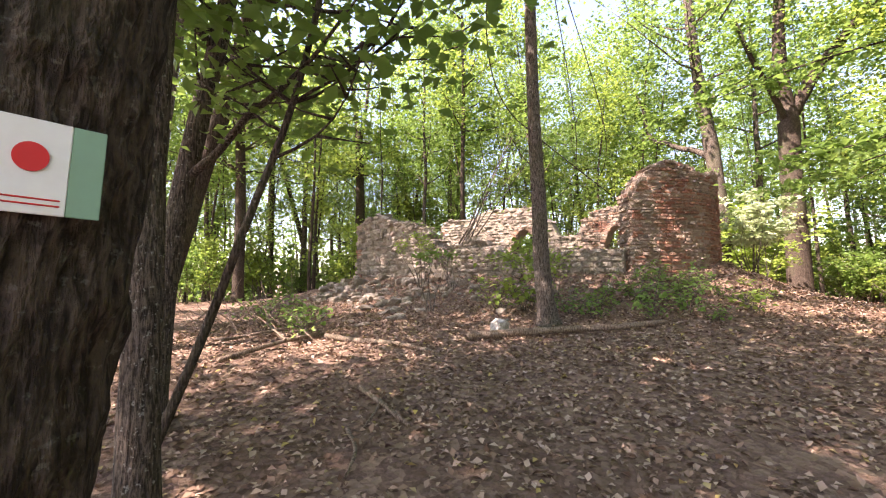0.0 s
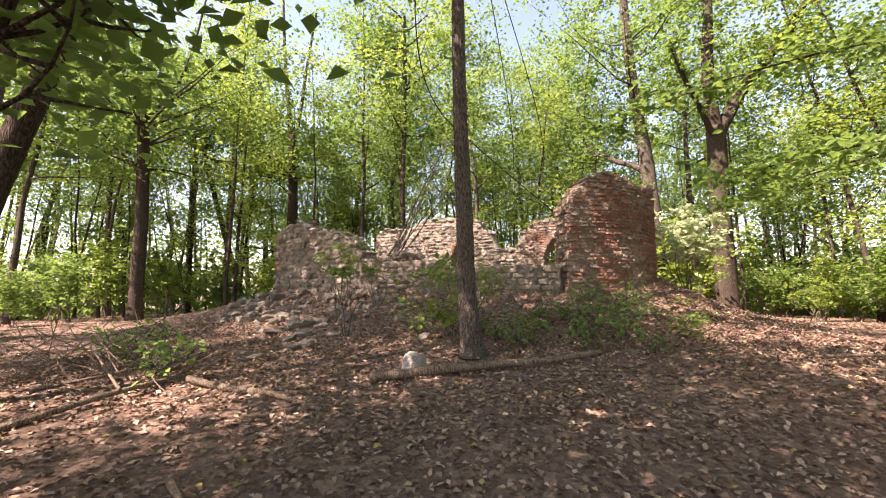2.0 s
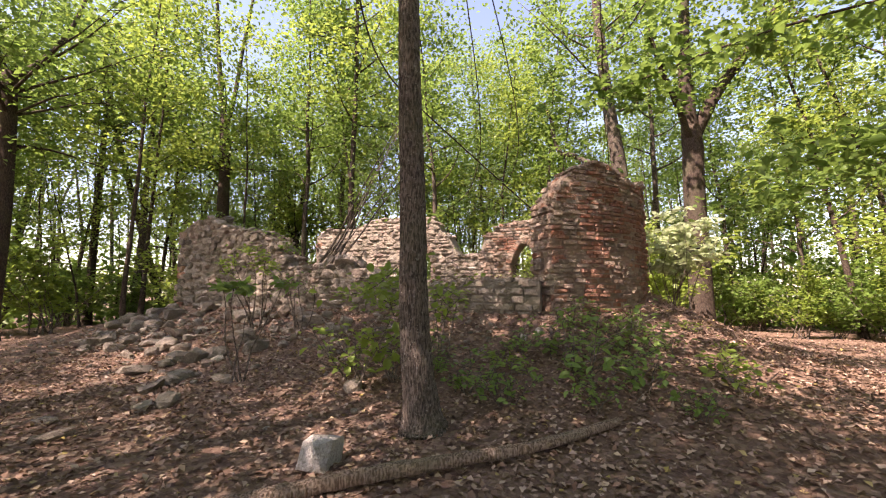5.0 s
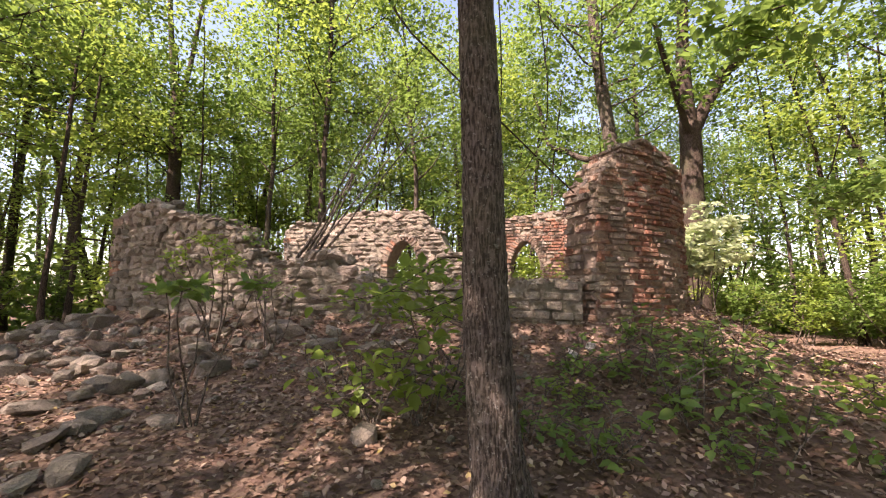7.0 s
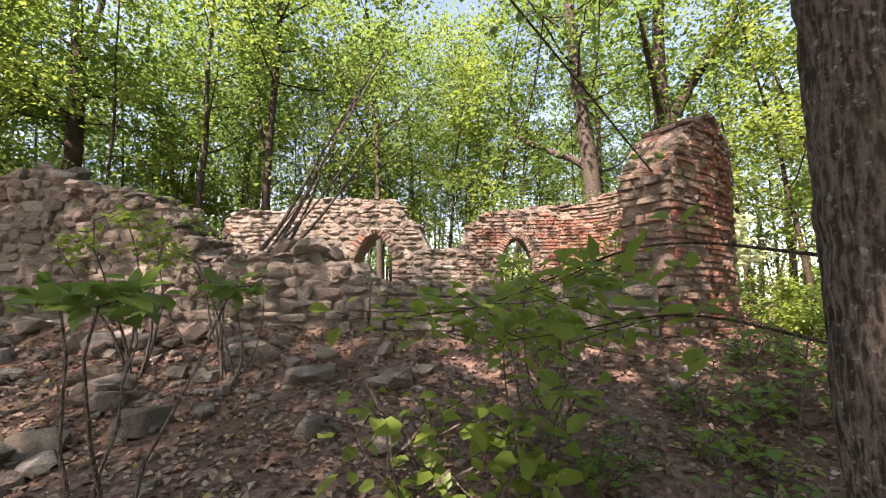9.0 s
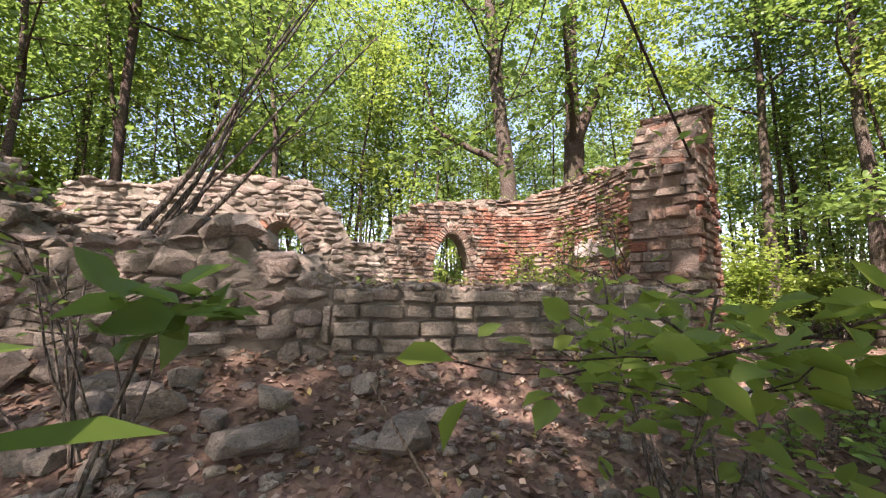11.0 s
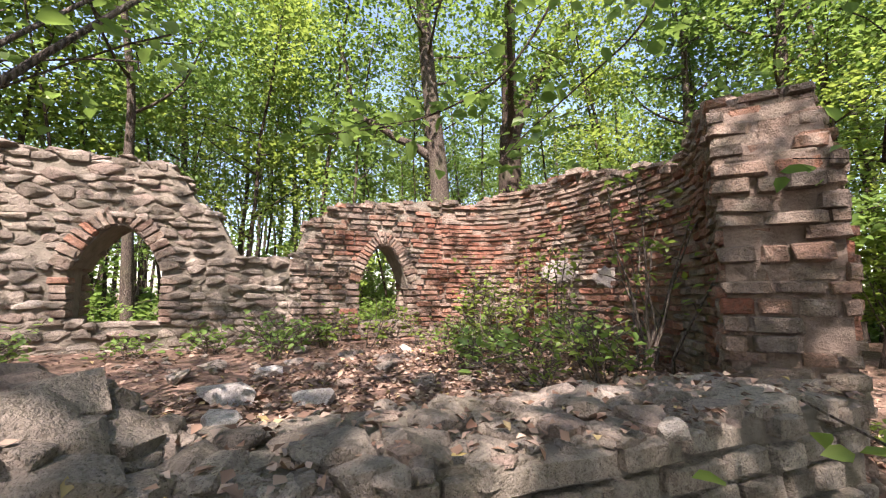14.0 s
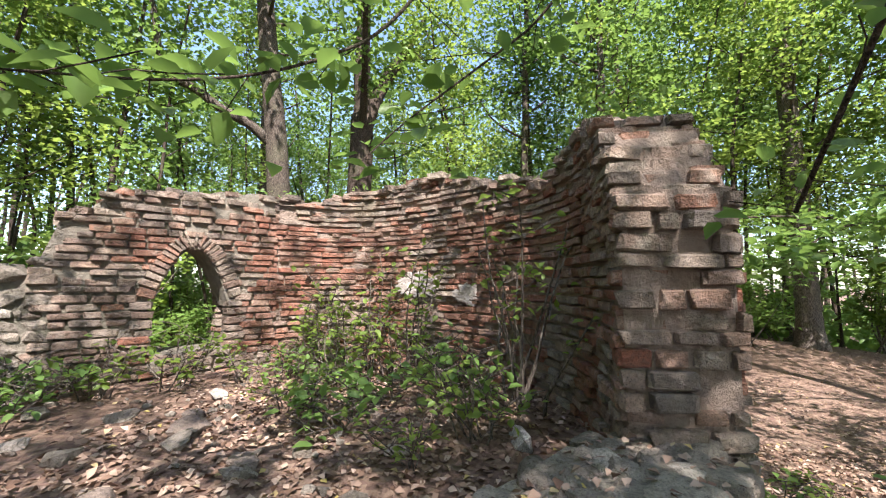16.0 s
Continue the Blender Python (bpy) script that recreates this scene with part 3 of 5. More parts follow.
def tree_parts(seed, tall, r, bare, spread, leaves, leaf, bark, leafage, sides=10, limbs=16, sway=0.25, flare=1.5):
    """Trunk, branches and crown of one tree, its foot at the origin."""
    rng = np.random.default_rng(seed)
    n = 22
    drift = rng.normal(0, sway, 2)
    pts, radii = [], []
    for i in range(n):
        f = i / (n - 1)
        z = tall * 0.92 * f ** 1.25 - 0.25
        w = sway * 0.5
        pts.append(Vector((drift[0] * f * f * 3 + w * hash3(z, 0, 0, 0.35, seed), drift[1] * f * f * 3 + w * hash3(0, z, 0, 0.35, seed), z)))
        radii.append(r * (1 - 0.85 * f) * (1 + (flare - 1) * math.exp(-max(z, 0) / 0.28)))
    trunk = tube(pts, radii, sides, 0.22, seed)
    wood, clumps = [], []
    for k in range(limbs):
        f = bare + (0.98 - bare) * (k + rng.uniform(0, 0.7)) / limbs
        i = min(int(n * f ** 0.8), n - 2)
        a = k * 2.4 + rng.uniform(-0.5, 0.5)
        reach = spread * (1.1 - 0.55 * f) * rng.uniform(0.6, 1.15)
        lp, lr = limb(pts[i], (math.cos(a), math.sin(a), rng.uniform(0.1, 0.7)), reach, radii[i] * 0.45, rng)
        wood.append(tube(lp, lr, 5))
        for j in range(2, len(lp)):
            for _ in range(1):
                b = rng.uniform(0, 6.28)
                sp, sr = limb(lp[j], (math.cos(b), math.sin(b), rng.uniform(-0.25, 0.4)), reach * rng.uniform(0.2, 0.45), max(lr[j] * 0.5, 0.008), rng, 0.3, 4)
                wood.append(tube(sp, sr, 3))
                clumps += sp[1:]
    clumps = np.array([tuple(c) for c in clumps])
    pick = rng.integers(0, len(clumps), leaves)
    cloud = clumps[pick] + rng.normal(0, 1, (leaves, 3)) * np.array([0.42, 0.42, 0.28]) * (0.5 + spread * 0.18)
    return (quick_mesh("trunk", *trunk, bark, True), quick_mesh("bough", *merged(wood), bark, True), leaves_mesh("crown", cloud, leaf, leafage, rng, 0.55))


def plant_tree(parts, at, label, name="tree", group=""):
    tree = thing(name, label, "tree", at, group)
    for kind, me in zip(("trunk", "bough", "crown"), parts):
        tagged(part(kind, me, tree), kind="stuff" if kind != "trunk" else "")
    return tree


LABEL = "tall forest tree with a grey-brown trunk and green crown"
FOREST = [
    plant_tree(tree_parts(101, 19, 0.17, 0.36, 4.4, 5600, 0.19, m_bark_mid, m_leaf), pose(-13.5, 23.5, height(-13.5, 23.5)), LABEL, group="forest trees"),
    plant_tree(tree_parts(102, 17, 0.13, 0.32, 3.8, 5200, 0.18, m_bark_mid, m_leaf), pose(-12.6, 17.0, height(-12.6, 17.0)), LABEL, group="forest trees"),
    plant_tree(tree_parts(103, 15, 0.11, 0.25, 3.5, 5200, 0.17, m_bark_dark, m_leaf_sun), pose(-6.9, 21.8, height(-6.9, 21.8)), "slender dark-barked tree with yellow-green leaves", group="forest trees"),
    plant_tree(tree_parts(104, 20, 0.24, 0.45, 4.8, 5800, 0.19, m_bark_mid, m_leaf, limbs=18), pose(16.5, 21.0, height(16.5, 21.0)), LABEL, group="forest trees"),
    plant_tree(tree_parts(105, 14, 0.10, 0.18, 3.3, 5200, 0.17, m_bark_mid, m_leaf), pose(18.6, 15.6, height(18.6, 15.6)), "slender grey tree with low green branches", group="forest trees"),
]
POLES = [
    plant_tree(tree_parts(111, 14, 0.075, 0.40, 2.0, 1300, 0.16, m_bark_dark, m_leaf_sun, 7, 9, 0.35), pose(-3.2, 22.0, height(-3.2, 22.0)), "thin dark pole of a young forest tree", group="young forest trees"),
    plant_tree(tree_parts(112, 12, 0.06, 0.34, 1.8, 1200, 0.16, m_bark_dark, m_leaf, 7, 9, 0.3), pose(3.2, 23.5, height(3.2, 23.5)), "thin dark pole of a young forest tree", group="young forest trees"),
    plant_tree(tree_parts(113, 16, 0.10, 0.46, 2.2, 1400, 0.16, m_bark_mid, m_leaf, 8, 9, 0.3), pose(19.5, 13.0, height(19.5, 13.0)), "thin grey-brown trunk of a young forest tree", group="young forest trees"),
]
LANDMARKS = ((-8.65, 17.1), (-5.3, 25.7), (1.07, 22.6), (11.7, 17.1), (13.45, 15.5))


def clear_of(x, y):
    """Whether a wild tree may stand here: off the open ground, the ruin and the walk."""
    if off_ruin(x, y) < 2.2:
        return False
    if -4.4 < x < 9.0 and -1.8 < y < 13:
        return False
    if 5 < x < 14.5 and 2.0 < y < 11.5:
        return False
    if -5.0 < x < 0 and 8 < y < 16.5:
        return False
    if x < -9 and y < 17 and hash3(x, y, 0, 0.9, 2) > -0.12:
        return False
    if -9 < x < -1.5 and 12 < y < 25 and hash3(x, y, 0, 0.8, 6) > -0.1:
        return False
    spot = Vector((x, y))
    for eye in (Vector((1.0, 2.8)), Vector((1.7, 10.4))):
        for mark in LANDMARKS:
            way = Vector(mark) - eye
            f = (spot - eye).dot(way) / way.length_squared
            if 0 < f < 1.06 and (spot - eye - way * f).length < 2.1:
                return False
    return True


def in_sight(x, y):
    """Whether a place lies on the side of the ruin that the walk faces."""
    return y > 0.75 * (3 - x) or x > 12


wild = np.random.default_rng(77)
stood = [(-13.5, 23.5), (-12.6, 17.0), (-6.9, 21.8), (16.5, 21.0), (18.6, 15.6), *LANDMARKS]
for k, (x, y, s) in enumerate(((-1.2, 24.5, 1.0), (3.4, 25.5, 1.1), (-3.2, 31, 1.1), (0.4, 30, 1.15), (5.0, 20.8, 0.9), (8.0, 21.4, 0.95), (6.5, 28, 1.1), (15.6, 8.0, 0.9), (19.2, 6.3, 1.05), (13.4, 5.6, 0.8), (21.5, 9.8, 1.1), (18.2, 10.6, 1.0), (24, 4.5, 1.1))):
    stood.append((x, y))
    copy_thing(FOREST[(0, 2, 1, 3)[k % 4]], pose(x, y, height(x, y), 2 * math.sin(k), 2 * math.cos(k), k * 77) @ Matrix.Scale(s, 4))
# mostly unseen copies, added up-sun and behind the start for shade
for k, (x, y, s) in enumerate(((-14, -6, 1.0), (-11, -2.5, 0.95), (-14.5, 2, 1.0), (-9, -7, 1.0), (-11, 5, 0.95), (-15.5, 7, 1.05), (-5, -8, 0.9), (-9.5, 10.5, 0.9), (1, -7, 0.9), (6, -6, 1.0), (-12.5, 11.5, 0.95), (-7.5, -3.5, 0.85))):
    copy_thing(FOREST[(0, 3, 1)[k % 3]], pose(x, y, height(x, y), 0, 0, k * 53) @ Matrix.Scale(s, 4))
tries = 0
while len(stood) < 92 and tries < 12000:
    tries += 1
    a, d = wild.uniform(0, 6.283), 4 + 30 * wild.uniform() ** 0.7
    x, y = 3 + d * math.cos(a), 10 + d * math.sin(a)
    if clear_of(x, y) and in_sight(x, y) and not (x < -2 and y < 17) and all((x - p) ** 2 + (y - q) ** 2 > 6.0 for p, q in stood):
        stood.append((x, y))
        k = int(wild.integers(0, 5))
        copy_thing(FOREST[k], pose(x, y, height(x, y), wild.normal(0, 2.5), wild.normal(0, 2.5), wild.uniform(0, 360)) @ Matrix.Scale(wild.uniform(0.8, 1.15), 4))

poles, tries = [], 0
while len(poles) < 100 and tries < 12000:
    tries += 1
    a, d = wild.uniform(-1.0, 2.6), 8 + 22 * wild.uniform() ** 0.8
    x, y = 3 + d * math.cos(a), 10 + d * math.sin(a)
    if clear_of(x, y) and all((x - p) ** 2 + (y - q) ** 2 > 1.2 for p, q in stood + poles):
        poles.append((x, y))
        copy_thing(POLES[len(poles) % 3], pose(x, y, height(x, y), wild.normal(0, 3.5), wild.normal(0, 3.5), wild.uniform(0, 360)) @ Matrix.Scale(wild.uniform(0.75, 1.2), 4))


def straight_tree(name, label, path, radii, bark, sides=14, rough=0.12, twigs=(), crown=None, seed=1, rise=(0.2, 0.7), furrow=0.0):
    """A tree known by its own line: a trunk, given boughs (twigs), and a crown: lowest and highest height, reach, leaves, size, material."""
    tree = thing(name, label, "tree", pose(*path[0]))
    o = Vector(path[0])
    pts = [Vector(p) - o for p in smooth3(path, 5 if furrow else 2)]
    rr = [radii[0] + (radii[-1] - radii[0]) * (i / (len(pts) - 1)) for i in range(len(pts))]
    rr = [r * (1 + 0.45 * math.exp(-max(p.z, 0) / 0.18)) for r, p in zip(rr, pts)]
    pts[0].z -= 0.25
    part("trunk", quick_mesh("trunk", *tube(pts, rr, sides, rough, path[0][0], furrow=furrow), bark, True), tree)
    wood, tips, rng = [], [], np.random.default_rng(seed)
    for line, a, b in twigs:
        line = [Vector(q) - o for q in smooth3(line)]
        wood.append(tube(line, list(np.linspace(a, b, len(line))), 7, 0.1))
        tips += line[len(line) // 2:]
    if crown:
        low, high, reach, count, size, leafage = crown
        for k in range(14):
            p = min(pts, key=lambda q: abs(q.z - (low + (high - low) * rng.uniform(0, 0.8))))
            a = k * 2.4
            lp, lr = limb(p, (math.cos(a), math.sin(a), rng.uniform(*rise)), reach * rng.uniform(0.6, 1.1), min(0.05, radii[0] * 0.4), rng)
            wood.append(tube(lp, lr, 5))
            for j in range(2, len(lp)):
                b = rng.uniform(0, 6.28)
                sp, sr = limb(lp[j], (math.cos(b), math.sin(b), rng.uniform(-0.2, 0.4)), reach * 0.35, 0.015, rng, 0.3, 4)
                wood.append(tube(sp, sr, 3))
                tips += sp[1:]
        at = np.array([tuple(p) for p in tips])
        cloud = at[rng.integers(0, len(at), count)] + rng.normal(0, 1, (count, 3)) * np.array([0.4, 0.4, 0.18]) * (0.5 + reach * 0.14)
        part("crown", leaves_mesh("crown", cloud, size, leafage, rng, 0.55), tree)
    if wood:
        tagged(part("bough", quick_mesh("bough", *merged(wood), bark, True), tree), kind="stuff")
    return tree


def smooth3(path, rounds=2):
    pts = [Vector(p) for p in path]
    for _ in range(rounds):
        cut = [pts[0]]
        for a, b in zip(pts, pts[1:]):
            cut += [a.lerp(b, 0.25), a.lerp(b, 0.75)]
        pts = cut + [pts[-1]]
    return pts


def g(x, y, up=0.0):
    return (x, y, height(x, y) + up)


def cloud_along(lines, n, sx, sz, rng):
    """Leaf places round twigs."""
    pts = np.array([tuple(p) for line in lines for p in smooth3(line, 3)])
    return pts[rng.integers(0, len(pts), n)] + rng.normal(0, 1, (n, 3)) * np.array([sx, sx, sz])


# the trunk before the ruin
oak = straight_tree("tree", "straight grey-brown oak trunk standing before the ruin", [g(1.80, 7.03), (1.69, 7.03, 1.7), (1.68, 7.05, 2.9), (1.61, 7.07, 4.5), (1.58, 7.08, 7.5), (1.7, 7.0, 13)], (0.158, 0.07), m_bark_oak, 72, 0.08, furrow=0.16,
              crown=(7.2, 13, 3.8, 2100, 0.16, m_leaf_sun), seed=3)
# the big forked tree
FORKS = ([(13.4, 15.4, 7.8), (13.1, 15.3, 10.5), (13.4, 15.3, 13.5), (13.1, 15.1, 17)], [(13.4, 15.4, 7.8), (14.5, 15.2, 9.8), (15.9, 14.9, 11.5), (17.5, 14.5, 14)], [(13.4, 15.4, 7.6), (12.4, 14.9, 8.8), (11.4, 14.5, 9.8), (10.7, 14.2, 11)])
forked = straight_tree("tree", "large old forked tree with dark heavy boughs", [g(13.6, 15.6), (13.45, 15.5, 4.0), (13.4, 15.4, 8.3)], (0.42, 0.33), m_bark_dark, 14, 0.15,
              twigs=((FORKS[0], 0.31, 0.09), (FORKS[1], 0.30, 0.09), (FORKS[2], 0.14, 0.05)))
# the tall trunk behind the round wall, with a drooping limb
straight_tree("tree", "tall grey trunk behind the ruin with a dark drooping limb", [g(11.8, 17.0), (11.6, 16.95, 5.9), (11.35, 17.2, 9.0), (11.1, 17.4, 12), (10.9, 17.5, 18)], (0.36, 0.14), m_bark_mid, 16, 0.12,
              twigs=(([(11.5, 17.0, 6.7), (11.1, 17.55, 7.35), (10.75, 18.05, 7.55), (10.3, 18.65, 8.1), (10.05, 19.05, 8.2), (9.9, 19.3, 8.9), (9.85, 19.35, 9.8), (9.6, 19.6, 10.8)], 0.15, 0.05),), crown=(8.5, 18, 4.8, 5600, 0.19, m_leaf), seed=31)
# trunks at the wood's edge beyond the ruin
straight_tree("tree", "dark forked trunk at the clearing's far edge", [g(-8.55, 17.1), (-8.55, 17.1, 4.9), (-8.7, 17.0, 8.4)], (0.24, 0.17), m_bark_dark, 12, 0.12,
              twigs=(([(-8.7, 17.0, 8.2), (-9.1, 16.7, 9.2), (-9.6, 16.4, 11), (-9.9, 16.2, 14)], 0.11, 0.03), ([(-8.7, 17.0, 8.2), (-8.2, 17.3, 8.9), (-7.6, 17.7, 10.5), (-7.2, 18, 14)], 0.10, 0.03)), crown=(5.2, 8.4, 4.2, 3600, 0.2, m_leaf), seed=32)
straight_tree("tree", "tall dark twin-stemmed trunk behind the ruin", [g(-5.3, 25.7), (-5.25, 25.7, 6.7), (-5.4, 25.5, 11)], (0.33, 0.22), m_bark_dark, 12, 0.12,
              twigs=(([(-5.4, 25.5, 10.5), (-5.7, 25.4, 13), (-6.0, 25.3, 16), (-6.2, 25.2, 20)], 0.18, 0.05), ([(-5.4, 25.5, 10.0), (-5.0, 25.5, 12), (-4.7, 25.5, 15.5), (-4.2, 25.4, 19)], 0.15, 0.05)), crown=(6.5, 11, 4.8, 4500, 0.24, m_leaf), seed=33)
straight_tree("tree", "slim straight trunk behind the ruin", [g(1.1, 22.6), (1.07, 22.6, 7), (1.2, 22.6, 12), (1.1, 22.5, 17)], (0.17, 0.07), m_bark_dark, 10, 0.12, crown=(9, 17, 4.2, 3600, 0.22, m_leaf_sun), seed=34)
straight_tree("tree", "dark low-forked tree far behind the wall", [g(-2.3, 30.3), (-2.3, 30.3, 4), (-2.3, 30.4, 6)], (0.3, 0.25), m_bark_dark, 10, 0.12,
              twigs=(([(-2.3, 30.4, 5.8), (-2.9, 30.3, 8.5), (-3.8, 30.3, 12)], 0.18, 0.05), ([(-2.3, 30.4, 5.8), (-1.9, 30.4, 8.5), (-1.3, 30.4, 13)], 0.2, 0.05)), crown=(3.6, 6, 4.0, 3000, 0.24, m_leaf_sun), seed=35)
straight_tree("tree", "thin trunk leaning in the woods", [g(-9.1, 29.9), (-10.4, 29.3, 5.5), (-12.0, 28.6, 11.7), (-12.6, 28.4, 16)], (0.22, 0.08), m_bark_dark, 10, 0.12, crown=(10, 16, 4.0, 2600, 0.24, m_leaf), seed=36)
straight_tree("tree", "slim dark trunk in the woods", [g(-11.2, 26.6), (-11.3, 26.7, 6), (-11.3, 26.7, 11), (-11.0, 26.6, 16)], (0.2, 0.07), m_bark_dark, 10, 0.12, crown=(9, 16, 4.0, 2600, 0.24, m_leaf), seed=37)
# trunks beside the start of the walk
straight_tree("tree", "thick dark furrowed trunk carrying a trail mark", [g(-0.84, 0.60), (-0.75, 0.65, 1.5), (-0.60, 0.72, 3.0), (-0.5, 0.8, 9)], (0.22, 0.13), m_bark_dark, 110, 0.10, furrow=0.20, crown=(5.5, 9, 3.4, 2000, 0.15, m_leaf), seed=5)
straight_tree("tree", "slender trunk with pale lichen patches", [g(-1.50, 2.1), (-1.52, 2.1, 1.2), (-1.60, 2.15, 2.6), (-1.5, 2.2, 7)], (0.10, 0.07), m_bark_mid, 14, 0.14, crown=(2.3, 7, 2.0, 4600, 0.12, m_leaf_low), seed=6)
straight_tree("tree", "slender grey trunk leaning among the leaves", [g(-2.3, 3.3), (-2.25, 3.35, 2.0), (-1.9, 3.6, 4.5), (-1.6, 3.8, 9)], (0.10, 0.06), m_bark_mid, 12, 0.12, crown=(2.6, 9, 2.4, 5600, 0.13, m_leaf), seed=7)
straight_tree("tree", "leaning dark trunk beside the clearing", [g(-4.0, 5.6), (-3.6, 5.7, 2.5), (-3.0, 5.9, 5.0), (-2.4, 6.0, 9)], (0.15, 0.10), m_bark_dark, 12, 0.12, crown=(5.5, 9, 4.2, 6500, 0.17, m_leaf), seed=8)
straight_tree("sapling", "thin dark crooked sapling stem", [g(-1.95, 2.75), (-1.62, 2.85, 1.2), (-1.42, 2.9, 1.9), (-1.12, 2.9, 2.7), (-0.92, 2.9, 3.6), (-0.7, 2.9, 5)], (0.035, 0.018), m_bark_dark, 9, 0.1, crown=(2.3, 5, 1.1, 900, 0.11, m_leaf), seed=9)
# a tree whose low boughs hang over the open ground
broad = straight_tree("tree", "broad tree with low leafy boughs over the path", [g(9.6, 2.6), (9.5, 2.7, 3), (9.3, 2.9, 7), (9.2, 3, 12)], (0.2, 0.1), m_bark, 14, 0.12,
              crown=(5.5, 12, 3.6, 4000, 0.15, m_leaf), seed=10)
# seeds 21-23 and 25: broad trees, mostly unseen, added to shade the clearing
straight_tree("tree", "broad-crowned tree added at the clearing's edge to shade it", [g(-5.6, 7.6), (-5.5, 7.6, 4), (-5.1, 7.8, 9), (-4.6, 8.0, 14)], (0.24, 0.1), m_bark, 12, 0.12, crown=(7.5, 14, 6.6, 5600, 0.19, m_leaf), seed=21)
straight_tree("tree", "broad-crowned tree added at the clearing's edge to shade it", [g(-3.6, -1.6), (-3.5, -1.6, 4), (-3.1, -1.4, 9), (-2.8, -1.2, 14)], (0.24, 0.1), m_bark, 12, 0.12, crown=(8, 14, 5.0, 4600, 0.19, m_leaf), seed=22)
straight_tree("tree", "unseen broad-crowned tree behind the path's start, added for shade", [g(2.6, -2.4), (2.7, -2.4, 4), (2.9, -2.2, 9), (3.0, -2.0, 14)], (0.2, 0.1), m_bark, 12, 0.12, crown=(8, 14, 6.2, 5200, 0.19, m_leaf), seed=23)
straight_tree("tree", "thick grey trunk beyond the open ground", [g(16.6, 2.0), (16.6, 2.05, 4), (16.5, 2.2, 9), (16.7, 2.4, 15)], (0.36, 0.2), m_bark, 14, 0.12, crown=(5, 15, 5.0, 6000, 0.22, m_leaf), seed=24)
straight_tree("tree", "unseen broad-crowned tree beside the path's start, added for shade", [g(-7.0, 0.4), (-7.0, 0.5, 4), (-6.8, 0.6, 9), (-6.6, 0.8, 13)], (0.2, 0.1), m_bark, 12, 0.12, crown=(6.5, 13, 5.2, 5200, 0.19, m_leaf), seed=25)


# ---- woods behind ----
def far_woods():
    """Thin trunks and leaf masses that close the view all round."""
    rng = np.random.default_rng(31)
    wood, n = [], 0
    while n < 300:
        a, d = rng.uniform(-1.3, 2.9), rng.uniform(30, 62)
        x, y = 3 + d * math.cos(a), 10 + d * math.sin(a)
        z = height(x, y)
        tall = rng.uniform(10, 20)
        wood.append(tube([(x, y, z - 0.3), (x + rng.normal(0, 0.4), y + rng.normal(0, 0.4), z + tall / 2), (x + rng.normal(0, 0.9), y + rng.normal(0, 0.9), z + tall)], (rng.uniform(0.1, 0.22), 0.12, 0.04), 6))
        n += 1
    count = 60000
    a, d = rng.uniform(0, 6.283, count), rng.uniform(34, 64, count)
    clump = rng.integers(0, 1500, count)
    ca, cd, cz = rng.uniform(-1.5, 3.1, 1500), rng.uniform(34, 62, 1500), rng.uniform(0, 1, 1500) * 22
    pos = np.stack([3 + cd[clump] * np.cos(ca[clump]), 10 + cd[clump] * np.sin(ca[clump]), cz[clump] - 0.6], axis=1) + rng.normal(0, 1, (count, 3)) * np.array([1.5, 1.5, 0.8])
    band = rng.uniform(21, 34, 26000)
    turn = rng.uniform(-1.5, 3.1, 26000)
    bx, by = 3 + band * np.cos(turn), 10 + band * np.sin(turn)
    hedge = np.stack([bx, by, -0.5 + rng.uniform(0, 1, 26000) ** 1.3 * 6.5 * (0.6 + 0.4 * np.sin(turn * 23) * np.cos(turn * 9))], axis=1)
    pos = np.concatenate([pos, hedge])
    woods = tagged(new("far_woods", quick_mesh("far_woods", *merged(wood), m_bark_dark)), "thin trunks and green leaf masses of distant woods", "woods", kind="stuff")
    part("foliage", leaves_mesh("foliage", pos, 0.52, m_leaf, rng, 0.4), woods)


far_woods()


def bush_parts(seed, tall, wide, leaves, leaf, leafage, bark=None, rich=False, stems=9, start=0.15):
    """Stems and leaves of a bush, its foot at the origin."""
    rng = np.random.default_rng(seed)
    wood, clumps = [], []
    for k in range(stems):
        a = rng.uniform(0, 6.28)
        out = wide * rng.uniform(0.2, 1.0)
        lp, lr = limb((rng.normal(0, wide * 0.12), rng.normal(0, wide * 0.12), -0.05), (math.cos(a) * out, math.sin(a) * out, tall * rng.uniform(0.6, 1)), math.hypot(out, tall) * rng.uniform(0.7, 1), 0.006 + 0.006 * tall, rng, 0.4, 7)
        wood.append(tube(lp, lr, 4))
        for j in range(1, 7):
            if lp[j].z > tall * start:
                clumps.append(lp[j])
                b = rng.uniform(0, 6.28)
                sp, sr = limb(lp[j], (math.cos(b), math.sin(b), 0.3), wide * 0.4, 0.004, rng, 0.3, 4)
                wood.append(tube(sp, sr, 3))
                clumps += sp[1:]
    clumps = np.array([tuple(c) for c in clumps])
    pos = clumps[rng.integers(0, len(clumps), leaves)] + rng.normal(0, 1, (leaves, 3)) * np.array([0.09, 0.09, 0.05]) * (0.4 + wide * 0.7)
    pos[:, 2] = np.maximum(pos[:, 2], 0.02)
    return quick_mesh("stems", *merged(wood), bark or m_bark), leaves_mesh("foliage", pos, leaf, leafage, rng, 0.6, rich)


def plant_bush(parts, at, label, category="bush", name="bush", group=""):
    ob = thing(name, label, category, at, group)
    part("foliage", parts[1], part("stem", parts[0], ob))
    return ob


